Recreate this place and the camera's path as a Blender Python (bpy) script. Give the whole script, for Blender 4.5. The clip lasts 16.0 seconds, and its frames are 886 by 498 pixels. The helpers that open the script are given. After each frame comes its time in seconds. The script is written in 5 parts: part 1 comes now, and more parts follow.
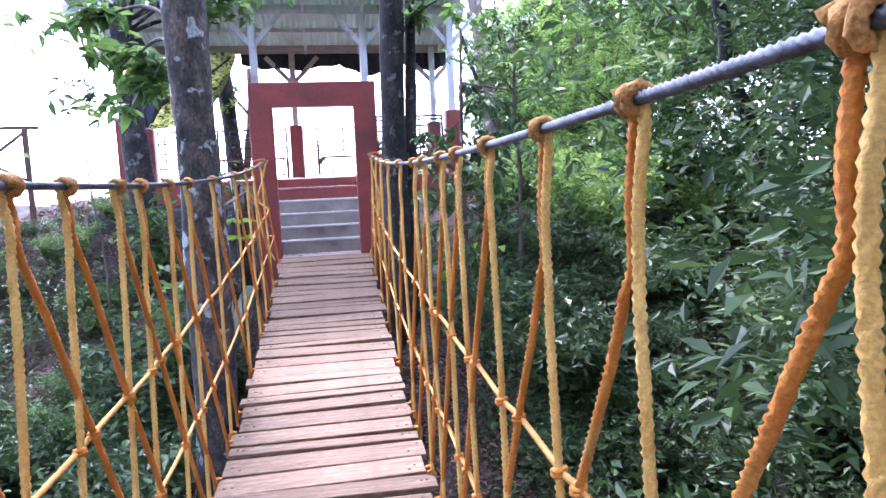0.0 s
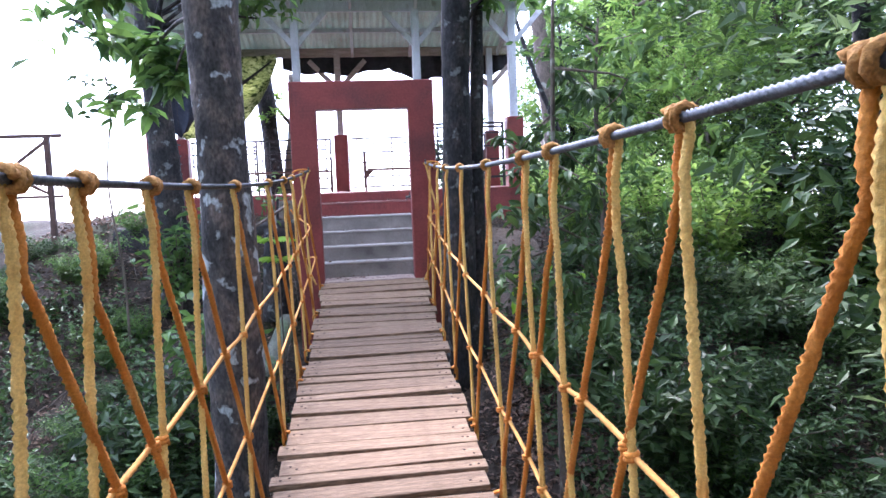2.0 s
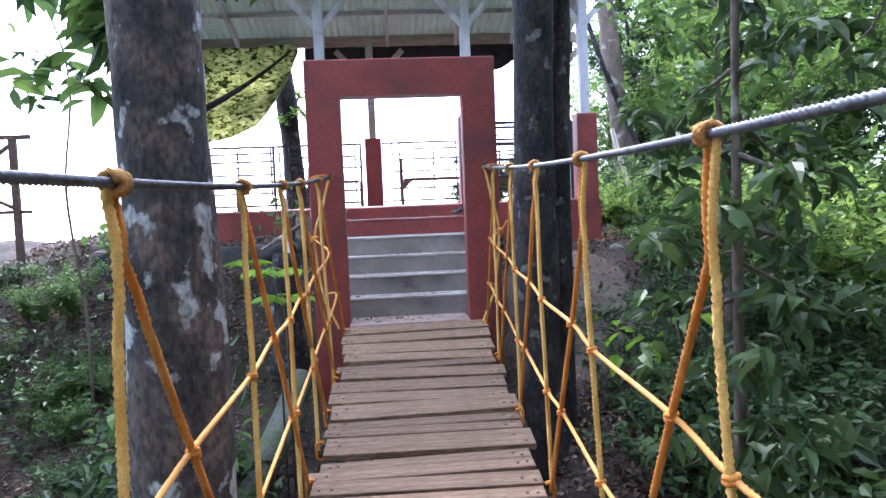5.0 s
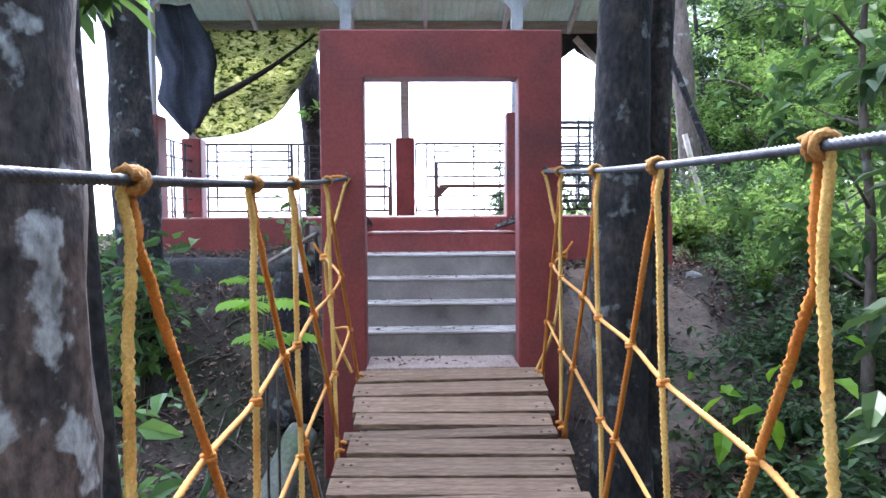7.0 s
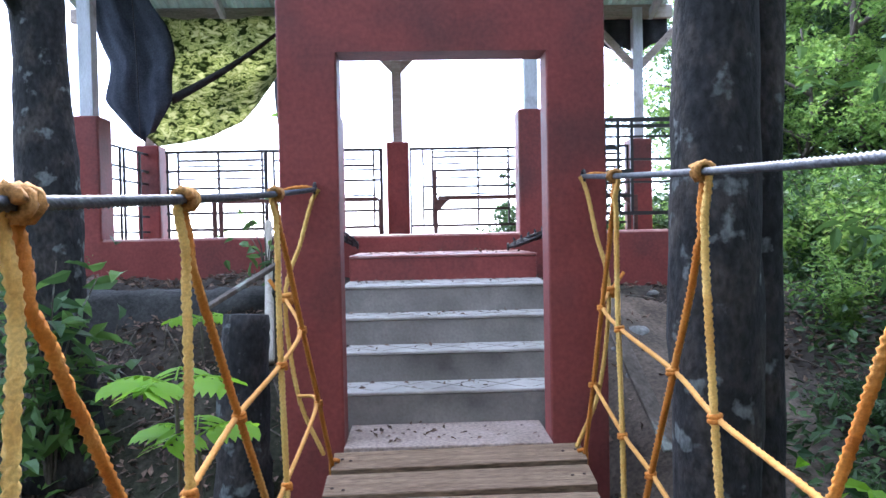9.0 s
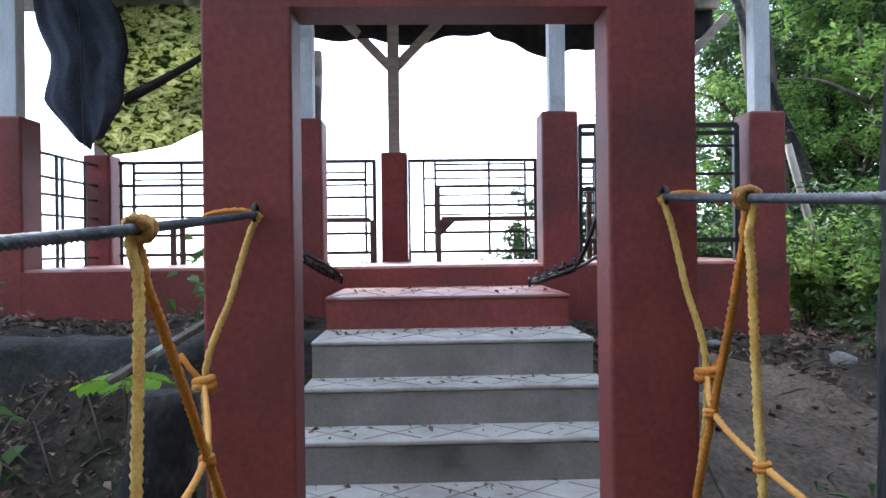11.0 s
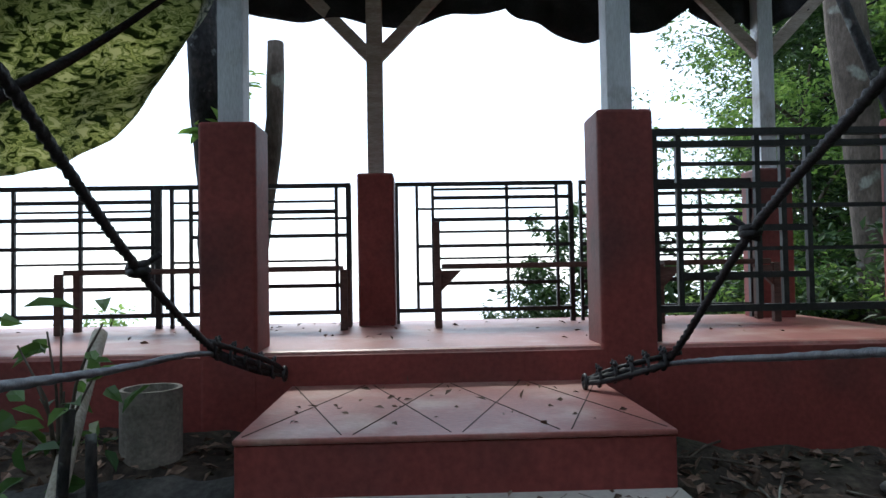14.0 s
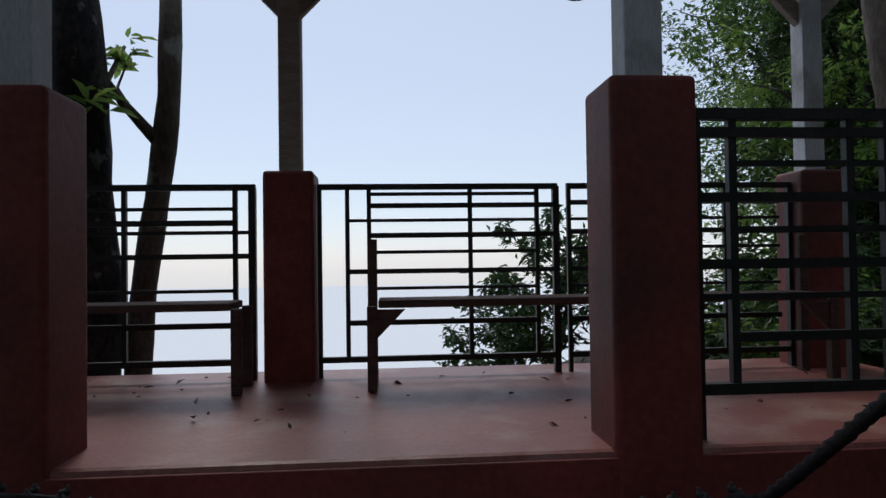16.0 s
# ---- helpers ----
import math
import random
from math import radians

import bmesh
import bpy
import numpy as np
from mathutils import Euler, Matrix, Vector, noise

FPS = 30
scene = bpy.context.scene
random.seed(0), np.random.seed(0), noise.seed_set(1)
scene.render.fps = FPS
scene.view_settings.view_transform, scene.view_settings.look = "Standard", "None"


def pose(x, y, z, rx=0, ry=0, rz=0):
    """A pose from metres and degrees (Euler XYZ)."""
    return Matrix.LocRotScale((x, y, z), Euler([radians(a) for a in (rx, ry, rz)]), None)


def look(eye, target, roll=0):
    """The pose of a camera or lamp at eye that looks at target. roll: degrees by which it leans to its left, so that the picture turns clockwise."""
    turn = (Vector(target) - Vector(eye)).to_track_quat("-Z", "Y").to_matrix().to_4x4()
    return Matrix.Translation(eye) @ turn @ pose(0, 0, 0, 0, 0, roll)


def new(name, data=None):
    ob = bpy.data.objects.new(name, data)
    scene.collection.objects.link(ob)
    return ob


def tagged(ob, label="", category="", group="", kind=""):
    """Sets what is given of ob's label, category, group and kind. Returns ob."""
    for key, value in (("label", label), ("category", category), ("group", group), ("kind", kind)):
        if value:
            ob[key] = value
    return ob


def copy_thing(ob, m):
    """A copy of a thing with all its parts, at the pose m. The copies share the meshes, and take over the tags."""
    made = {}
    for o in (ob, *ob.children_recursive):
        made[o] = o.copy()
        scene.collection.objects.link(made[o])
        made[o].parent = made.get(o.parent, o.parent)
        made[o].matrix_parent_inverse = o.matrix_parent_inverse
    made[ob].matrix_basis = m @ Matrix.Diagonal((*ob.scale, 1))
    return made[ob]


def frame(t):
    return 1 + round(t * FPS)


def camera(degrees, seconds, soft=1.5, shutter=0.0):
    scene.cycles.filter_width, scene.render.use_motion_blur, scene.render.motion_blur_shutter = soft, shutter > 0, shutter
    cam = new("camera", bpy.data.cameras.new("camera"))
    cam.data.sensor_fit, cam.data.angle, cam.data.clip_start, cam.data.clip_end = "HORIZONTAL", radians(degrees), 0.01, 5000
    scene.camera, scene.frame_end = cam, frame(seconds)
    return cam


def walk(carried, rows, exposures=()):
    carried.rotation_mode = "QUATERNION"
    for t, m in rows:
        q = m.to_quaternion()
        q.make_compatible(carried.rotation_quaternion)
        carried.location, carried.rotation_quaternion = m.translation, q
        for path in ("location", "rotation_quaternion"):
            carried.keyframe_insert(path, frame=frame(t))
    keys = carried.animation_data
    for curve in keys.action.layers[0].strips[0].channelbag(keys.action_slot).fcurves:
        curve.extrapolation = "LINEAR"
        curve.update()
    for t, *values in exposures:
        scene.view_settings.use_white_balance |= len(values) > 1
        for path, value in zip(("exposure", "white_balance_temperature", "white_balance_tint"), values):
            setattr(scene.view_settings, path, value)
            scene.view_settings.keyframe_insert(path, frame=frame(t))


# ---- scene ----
cam = camera(67.3, 16.0)
PATH = [
    (0, (0.029, -9.556, 1.044), (0.379, -7.599, 0.826), -2.4),
    (0.5, (0.029, -9.205, 1.05), (0.368, -7.246, 0.835), -2.7),
    (1, (0.044, -8.857, 1.057), (0.29, -6.88, 0.887), -2.6),
    (1.5, (-0.022, -8.477, 1.006), (0.222, -6.499, 0.846), -2.3),
    (2, (-0.074, -8.201, 0.993), (0.163, -6.222, 0.833), -2.3),
    (2.5, (-0.099, -7.872, 1.018), (0.126, -5.892, 0.855), -1.9),
    (3, (-0.165, -7.531, 1.008), (0.071, -5.549, 0.891), -1.2),
    (3.5, (-0.146, -7.228, 1.008), (0.089, -5.244, 0.908), -0.8),
    (4, (-0.095, -6.867, 0.985), (0.07, -4.876, 0.882), -3.0),
    (4.5, (-0.117, -6.494, 0.989), (0.045, -4.503, 0.877), -2.8),
    (7, (-0.137, -4.793, 1.041), (-0.081, -2.796, 0.961), -0.4),
    (7.5, (-0.182, -4.46, 1.072), (-0.117, -2.462, 0.995), -0.8),
    (8, (-0.143, -4.147, 1.049), (-0.072, -2.149, 0.983), -0.9),
    (8.5, (-0.088, -3.866, 1.089), (-0.023, -1.868, 1.036), -1.2),
    (9, (-0.132, -3.533, 1.119), (-0.068, -1.535, 1.071), -1.1),
    (11.5, (-0.105, -2.072, 1.246), (-0.047, -0.073, 1.252), -0.7),
    (12, (-0.103, -1.814, 1.264), (-0.047, 0.185, 1.272), -0.8),
    (12.5, (-0.15, -1.488, 1.33), (-0.087, 0.511, 1.347), -0.4),
    (13, (-0.083, -1.185, 1.345), (-0.017, 0.814, 1.377), -0.4),
    (13.5, (-0.045, -0.899, 1.398), (0.024, 1.099, 1.448), -0.6),
    (14, (-0.074, -0.541, 1.503), (-0.009, 1.457, 1.558), -1.0),
    (14.5, (-0.003, -0.183, 1.506), (0.051, 1.814, 1.583), -1.0),
    (15, (0.075, 0.113, 1.583), (0.115, 2.112, 1.656), -1.0),
    (15.5, (0.065, 0.413, 1.647), (0.147, 2.411, 1.702), -0.9),
    (16, (0.115, 0.679, 1.692), (0.274, 2.673, 1.733), -0.8),
]
EXPOSURES = [(0.0, 3.5, 5500, 36), (1.0, 3.31, 5650, 30), (4.5, 3.07, 5750, 26), (8.0, 3.24, 5700, 20), (9.0, 3.06, 5650, 18), (11.5, 2.26, 6000, 13), (12.5, 1.92, 6150, 10), (13.5, 1.66, 6100, 7), (14.5, 0.56, 6100, 7), (15.3, -0.30, 6350, 14), (16.0, -0.42, 6300, 13)]
walk(cam, [(t, look(eye, target, roll)) for t, eye, target, roll in PATH], EXPOSURES)

# ---------------------------------------------------------------- light
SUN_EL, SUN_AZ = 50.0, 12.0     # degrees above the horizon, degrees from +y towards -x
world = bpy.data.worlds.new("sky")
scene.world = world
world.use_nodes = True
wn, wl = world.node_tree.nodes, world.node_tree.links
sky = wn.new("ShaderNodeTexSky")
sky.sky_type = "NISHITA"
sky.sun_disc = False
sky.sun_elevation = radians(SUN_EL)
sky.sun_rotation = radians(-SUN_AZ)
sky.air_density, sky.dust_density, sky.ozone_density = 1.0, 0.4, 1.0
wn["Background"].inputs["Strength"].default_value = 0.15
veil = wn.new("ShaderNodeMix")      # high thin cloud over the clear sky
veil.data_type = "RGBA"
veil.inputs["Factor"].default_value = 0.66
veil.inputs["B"].default_value = (6.1, 6.8, 7.7, 1)
wl.new(sky.outputs["Color"], veil.inputs["A"])
wl.new(veil.outputs["Result"], wn["Background"].inputs["Color"])

sun_data = bpy.data.lights.new("sun", "SUN")
sun_data.energy, sun_data.angle, sun_data.color = 1.5, radians(14), (1.0, 0.95, 0.86)
sun = new("sun", sun_data)
se, sa = radians(SUN_EL), radians(SUN_AZ)
sun.matrix_world = look((-40 * math.sin(sa) * math.cos(se), 40 * math.cos(sa) * math.cos(se), 40 * math.sin(se)), (0, 0, 0))

# ---------------------------------------------------------------- materials


def material(name, stops, scale=6.0, detail=6.0, rough=0.8, bump=0.2, fine=60.0, stretch=(1, 1, 1), blotch=None, metal=0.0, per="none", vary=0.12, spec=0.3, grime=0.25):
    """A surface with two scales of colour variation, fine bump and, if asked, blotches of another colour."""
    m = bpy.data.materials.new(name)
    m.use_nodes = True
    nt = m.node_tree
    n, l = nt.nodes, nt.links
    b = n["Principled BSDF"]
    b.inputs["Roughness"].default_value = rough
    b.inputs["Metallic"].default_value = metal
    b.inputs["Specular IOR Level"].default_value = spec
    tc = n.new("ShaderNodeTexCoord")
    mp = n.new("ShaderNodeMapping")
    mp.inputs["Scale"].default_value = stretch
    l.new(tc.outputs["Object"], mp.inputs["Vector"])
    t1 = n.new("ShaderNodeTexNoise")
    t1.inputs["Scale"].default_value, t1.inputs["Detail"].default_value, t1.inputs["Roughness"].default_value = scale, detail, 0.62
    l.new(mp.outputs["Vector"], t1.inputs["Vector"])
    ramp = n.new("ShaderNodeValToRGB")
    els = ramp.color_ramp.elements
    for i, (p, c) in enumerate(stops):
        e = els[i] if i < 2 else els.new(p)
        e.position, e.color = p, (*c, 1)
    l.new(t1.outputs["Fac"], ramp.inputs["Fac"])
    col = ramp.outputs["Color"]
    t2 = n.new("ShaderNodeTexNoise")
    t2.inputs["Scale"].default_value, t2.inputs["Detail"].default_value = fine, 4.0
    l.new(mp.outputs["Vector"], t2.inputs["Vector"])
    if blotch:
        bc, bs, lo, hi = blotch
        t3 = n.new("ShaderNodeTexNoise")
        t3.inputs["Scale"].default_value, t3.inputs["Detail"].default_value = bs, 5.0
        l.new(tc.outputs["Object"], t3.inputs["Vector"])
        r3 = n.new("ShaderNodeValToRGB")
        r3.color_ramp.elements[0].position, r3.color_ramp.elements[1].position = lo, hi
        l.new(t3.outputs["Fac"], r3.inputs["Fac"])
        mx = n.new("ShaderNodeMix")
        mx.data_type = "RGBA"
        l.new(r3.outputs["Color"], mx.inputs["Factor"])
        l.new(col, mx.inputs["A"])
        mx.inputs["B"].default_value = (*bc, 1)
        col = mx.outputs["Result"]
    gr = n.new("ShaderNodeMapRange")
    gr.inputs["From Min"].default_value, gr.inputs["From Max"].default_value = 0.3, 0.7
    gr.inputs["To Min"].default_value, gr.inputs["To Max"].default_value = 1.0 - grime, 1.0 + grime
    l.new(t2.outputs["Fac"], gr.inputs["Value"])
    hs = n.new("ShaderNodeHueSaturation")
    l.new(col, hs.inputs["Color"])
    if per == "none":
        l.new(gr.outputs["Result"], hs.inputs["Value"])
    else:
        src = n.new("ShaderNodeObjectInfo").outputs["Random"] if per == "object" else n.new("ShaderNodeNewGeometry").outputs["Random Per Island"]
        pr = n.new("ShaderNodeMapRange")
        pr.inputs["To Min"].default_value, pr.inputs["To Max"].default_value = 1.0 - vary, 1.0 + vary
        l.new(src, pr.inputs["Value"])
        mu = n.new("ShaderNodeMath")
        mu.operation = "MULTIPLY"
        l.new(pr.outputs["Result"], mu.inputs[0])
        l.new(gr.outputs["Result"], mu.inputs[1])
        l.new(mu.outputs["Value"], hs.inputs["Value"])
    l.new(hs.outputs["Color"], b.inputs["Base Color"])
    bp = n.new("ShaderNodeBump")
    bp.inputs["Strength"].default_value, bp.inputs["Distance"].default_value = bump, 0.01
    ad = n.new("ShaderNodeMath")
    l.new(t1.outputs["Fac"], ad.inputs[0])
    l.new(t2.outputs["Fac"], ad.inputs[1])
    l.new(ad.outputs["Value"], bp.inputs["Height"])
    l.new(bp.outputs["Normal"], b.inputs["Normal"])
    return m


def leaf_material(name, dark, light, thin=0.45, rough=0.5):
    """Leaves that let light through, each leaf a little different in tone."""
    m = bpy.data.materials.new(name)
    m.use_nodes = True
    n, l = m.node_tree.nodes, m.node_tree.links
    b = n["Principled BSDF"]
    b.inputs["Roughness"].default_value = rough
    b.inputs["Specular IOR Level"].default_value = 0.3
    ge = n.new("ShaderNodeNewGeometry")
    ramp = n.new("ShaderNodeValToRGB")
    ramp.color_ramp.elements[0].color, ramp.color_ramp.elements[1].color = (*dark, 1), (*light, 1)
    tc = n.new("ShaderNodeTexCoord")
    ns = n.new("ShaderNodeTexNoise")
    ns.inputs["Scale"].default_value = 1.3
    l.new(tc.outputs["Object"], ns.inputs["Vector"])
    ma = n.new("ShaderNodeMath")
    ma.operation = "MULTIPLY_ADD"
    l.new(ns.outputs["Fac"], ma.inputs[0])
    ma.inputs[1].default_value = 1.1
    l.new(ge.outputs["Random Per Island"], ma.inputs[2])
    mb = n.new("ShaderNodeMath")
    mb.operation = "SUBTRACT"
    l.new(ma.outputs["Value"], mb.inputs[0])
    mb.inputs[1].default_value = 0.5
    l.new(mb.outputs["Value"], ramp.inputs["Fac"])
    l.new(ramp.outputs["Color"], b.inputs["Base Color"])
    tr = n.new("ShaderNodeBsdfTranslucent")
    hs = n.new("ShaderNodeHueSaturation")
    hs.inputs["Value"].default_value, hs.inputs["Hue"].default_value = 1.4, 0.488
    l.new(ramp.outputs["Color"], hs.inputs["Color"])
    l.new(hs.outputs["Color"], tr.inputs["Color"])
    mix = n.new("ShaderNodeMixShader")
    mix.inputs["Fac"].default_value = thin
    l.new(b.outputs["BSDF"], mix.inputs[1])
    l.new(tr.outputs["BSDF"], mix.inputs[2])
    l.new(mix.outputs["Shader"], n["Material Output"].inputs["Surface"])
    return m


M_RED = material("red_paint", [(0.3, (0.165, 0.036, 0.031)), (0.7, (0.215, 0.048, 0.042))], 3, rough=0.6, bump=0.15, fine=40, grime=0.16, blotch=((0.085, 0.032, 0.030), 1.6, 0.48, 0.74))
M_RED_FLOOR = material("red_floor", [(0.3, (0.20, 0.058, 0.047)), (0.7, (0.27, 0.095, 0.08))], 4, rough=0.44, bump=0.15, fine=50, grime=0.15, spec=0.5, blotch=((0.34, 0.22, 0.18), 3.0, 0.5, 0.7))
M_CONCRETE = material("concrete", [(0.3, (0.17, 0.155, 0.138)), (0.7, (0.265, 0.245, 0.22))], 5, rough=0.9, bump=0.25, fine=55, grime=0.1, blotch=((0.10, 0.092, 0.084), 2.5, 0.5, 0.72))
# Treads paler than risers: smoother cement, with sky light put into the colour.
M_TREAD = material("skylit_cement_screed", [(0.3, (0.32, 0.30, 0.272)), (0.7, (0.44, 0.415, 0.38))], 5, rough=0.55, bump=0.15, fine=60, grime=0.1, spec=0.4, blotch=((0.21, 0.19, 0.17), 3.5, 0.5, 0.75))
M_DUST = material("dusty_screed", [(0.3, (0.24, 0.18, 0.15)), (0.7, (0.34, 0.265, 0.225))], 5, rough=0.85, bump=0.2, fine=50, grime=0.3, blotch=((0.22, 0.16, 0.13), 4.0, 0.5, 0.72))
M_EDGING = material("dark_edging", [(0.3, (0.02, 0.021, 0.021)), (0.7, (0.055, 0.054, 0.052))], 5, rough=0.95, bump=0.7, fine=40)
M_PLANK = material("plank_wood", [(0.25, (0.090, 0.056, 0.034)), (0.5, (0.165, 0.108, 0.068)), (0.75, (0.255, 0.178, 0.116))], 5, rough=0.85, bump=0.5, fine=30, stretch=(0.5, 7, 3), per="object", vary=0.24, grime=0.45)
M_NAIL = material("rusty_nail", [(0.3, (0.02, 0.013, 0.01)), (0.7, (0.06, 0.03, 0.02))], 40, rough=0.7, metal=0.5)
M_ROPE = material("orange_rope", [(0.3, (0.42, 0.13, 0.015)), (0.7, (0.55, 0.22, 0.035))], 9, rough=0.75, bump=0.35, fine=160, grime=0.2, blotch=((0.52, 0.30, 0.08), 5.0, 0.55, 0.8))
M_PALEROPE = material("bleached_rope", [(0.3, (0.51, 0.28, 0.06)), (0.7, (0.66, 0.44, 0.135))], 9, rough=0.75, bump=0.35, fine=160, grime=0.2, blotch=((0.46, 0.20, 0.03), 4.0, 0.55, 0.75))
M_WORNROPE = material("worn_rope", [(0.3, (0.26, 0.12, 0.03)), (0.7, (0.44, 0.23, 0.07))], 14, rough=0.85, bump=0.4, fine=160, grime=0.35)
M_SIDEROPE = material("faded_rope", [(0.3, (0.46, 0.20, 0.04)), (0.7, (0.58, 0.29, 0.08))], 9, rough=0.8, bump=0.3, fine=160, grime=0.15)
M_CABLE = material("steel_cable", [(0.3, (0.055, 0.06, 0.07)), (0.7, (0.14, 0.148, 0.165))], 20, rough=0.5, metal=0.6, bump=0.2, fine=120)
M_DARKCABLE = material("tarred_cable", [(0.3, (0.012, 0.012, 0.014)), (0.7, (0.035, 0.033, 0.035))], 20, rough=0.6, bump=0.3, fine=120)
M_IRON = material("black_iron", [(0.3, (0.012, 0.012, 0.013)), (0.7, (0.03, 0.028, 0.028))], 15, rough=0.5, bump=0.15, fine=90, spec=0.4)
M_POST = material("pale_post_paint", [(0.3, (0.42, 0.44, 0.47)), (0.7, (0.55, 0.57, 0.60))], 4, rough=0.6, bump=0.2, fine=40, stretch=(4, 4, 0.7), grime=0.15, blotch=((0.30, 0.28, 0.27), 4.0, 0.58, 0.72))
M_BEAM = material("weathered_timber", [(0.3, (0.26, 0.21, 0.18)), (0.7, (0.42, 0.36, 0.32))], 6, rough=0.85, bump=0.4, fine=40, stretch=(0.7, 5, 5))
M_BENCH = material("bench_timber", [(0.3, (0.06, 0.036, 0.03)), (0.7, (0.11, 0.062, 0.052))], 6, rough=0.75, bump=0.3, fine=40, stretch=(0.7, 5, 5))
M_BLACKNET = material("black_netting", [(0.3, (0.010, 0.010, 0.012)), (0.7, (0.03, 0.03, 0.034))], 9, rough=0.8, bump=0.4, fine=80)
M_DRAPE = material("dark_tarpaulin", [(0.3, (0.026, 0.031, 0.043)), (0.7, (0.05, 0.058, 0.075))], 4, rough=0.9, bump=0.4, fine=60, spec=0.15, blotch=((0.075, 0.085, 0.06), 2.0, 0.62, 0.8))
M_BARK = material("dark_bark", [(0.3, (0.008, 0.008, 0.009)), (0.48, (0.018, 0.018, 0.019)), (0.6, (0.038, 0.033, 0.030)), (0.8, (0.07, 0.062, 0.056))], 5.5, detail=9, rough=0.95, bump=1.0, fine=38, stretch=(1, 1, 0.6), blotch=((0.10, 0.11, 0.108), 8.0, 0.60, 0.66), grime=0.5)
M_BARK_LICHEN = material("lichened_bark", [(0.3, (0.016, 0.016, 0.017)), (0.48, (0.045, 0.042, 0.041)), (0.6, (0.095, 0.076, 0.066)), (0.8, (0.15, 0.13, 0.115))], 6.5, detail=9, rough=0.95, bump=1.0, fine=45, stretch=(1, 1, 0.6), blotch=((0.26, 0.285, 0.29), 5.5, 0.585, 0.62), grime=0.5)
M_PATH = material("trodden_earth", [(0.25, (0.042, 0.032, 0.024)), (0.75, (0.125, 0.096, 0.075))], 4, detail=9, rough=1.0, bump=0.8, fine=35, grime=0.4, blotch=((0.06, 0.048, 0.038), 2.2, 0.5, 0.65))
M_BARK2 = material("brown_bark", [(0.3, (0.05, 0.04, 0.032)), (0.7, (0.14, 0.115, 0.095))], 9, rough=0.95, bump=0.8, fine=50, stretch=(1, 1, 0.4), blotch=((0.22, 0.23, 0.2), 4.5, 0.6, 0.68))
M_SOIL = material("leaf_strewn_soil", [(0.25, (0.014, 0.011, 0.009)), (0.5, (0.036, 0.028, 0.022)), (0.75, (0.085, 0.068, 0.055))], 5, detail=9, rough=1.0, bump=1.0, fine=28, grime=0.5, blotch=((0.026, 0.030, 0.016), 0.7, 0.53, 0.66))
M_MOSSLOG = material("mossy_log", [(0.3, (0.06, 0.065, 0.05)), (0.7, (0.15, 0.16, 0.125))], 6, rough=0.95, bump=0.7, fine=40, blotch=((0.05, 0.08, 0.03), 3.0, 0.5, 0.65))
M_STONE = material("grey_stone", [(0.3, (0.10, 0.10, 0.095)), (0.7, (0.24, 0.235, 0.22))], 5, rough=0.95, bump=0.7, fine=40)
M_PIPE = material("concrete_pipe", [(0.3, (0.14, 0.125, 0.105)), (0.7, (0.26, 0.235, 0.20))], 6, rough=0.9, bump=0.4, fine=60)
M_PALEWOOD = material("pale_bare_wood", [(0.3, (0.30, 0.27, 0.22)), (0.7, (0.46, 0.42, 0.36))], 6, rough=0.85, bump=0.3, fine=40, stretch=(3, 3, 0.6))
M_LITTER = material("dry_leaves", [(0.3, (0.05, 0.031, 0.022)), (0.7, (0.22, 0.15, 0.115))], 9, rough=0.9, bump=0.2, per="island", vary=0.65)
M_LEAF = leaf_material("leaf_green", (0.028, 0.070, 0.021), (0.105, 0.20, 0.045), 0.36)
# Kept extra dark: shade over the low undergrowth is put into this colour.
M_LEAF_DEEP = leaf_material("leaf_deep", (0.015, 0.038, 0.013), (0.056, 0.108, 0.031), 0.24)
M_LEAF_BRIGHT = leaf_material("leaf_bright", (0.07, 0.16, 0.03), (0.21, 0.33, 0.08), 0.5)
M_LEAF_FRESH = leaf_material("leaf_fresh", (0.10, 0.24, 0.01), (0.22, 0.40, 0.03), 0.5)
M_LEAF_GREY = leaf_material("leaf_grey", (0.06, 0.105, 0.05), (0.17, 0.25, 0.11), 0.45)


def roof_material():
    m = material("roof_sheet", [(0.3, (0.36, 0.385, 0.365)), (0.7, (0.48, 0.50, 0.47))], 2, rough=0.5, bump=0.1, fine=30, grime=0.12, blotch=((0.33, 0.27, 0.22), 1.5, 0.5, 0.7))
    n, l = m.node_tree.nodes, m.node_tree.links
    tr = n.new("ShaderNodeBsdfTranslucent")
    tr.inputs["Color"].default_value = (0.5, 0.62, 0.55, 1)
    mix = n.new("ShaderNodeMixShader")
    mix.inputs["Fac"].default_value = 0.16
    l.new(n["Principled BSDF"].outputs["BSDF"], mix.inputs[1])
    l.new(tr.outputs["BSDF"], mix.inputs[2])
    l.new(mix.outputs["Shader"], n["Material Output"].inputs["Surface"])
    return m


M_ROOF = roof_material()


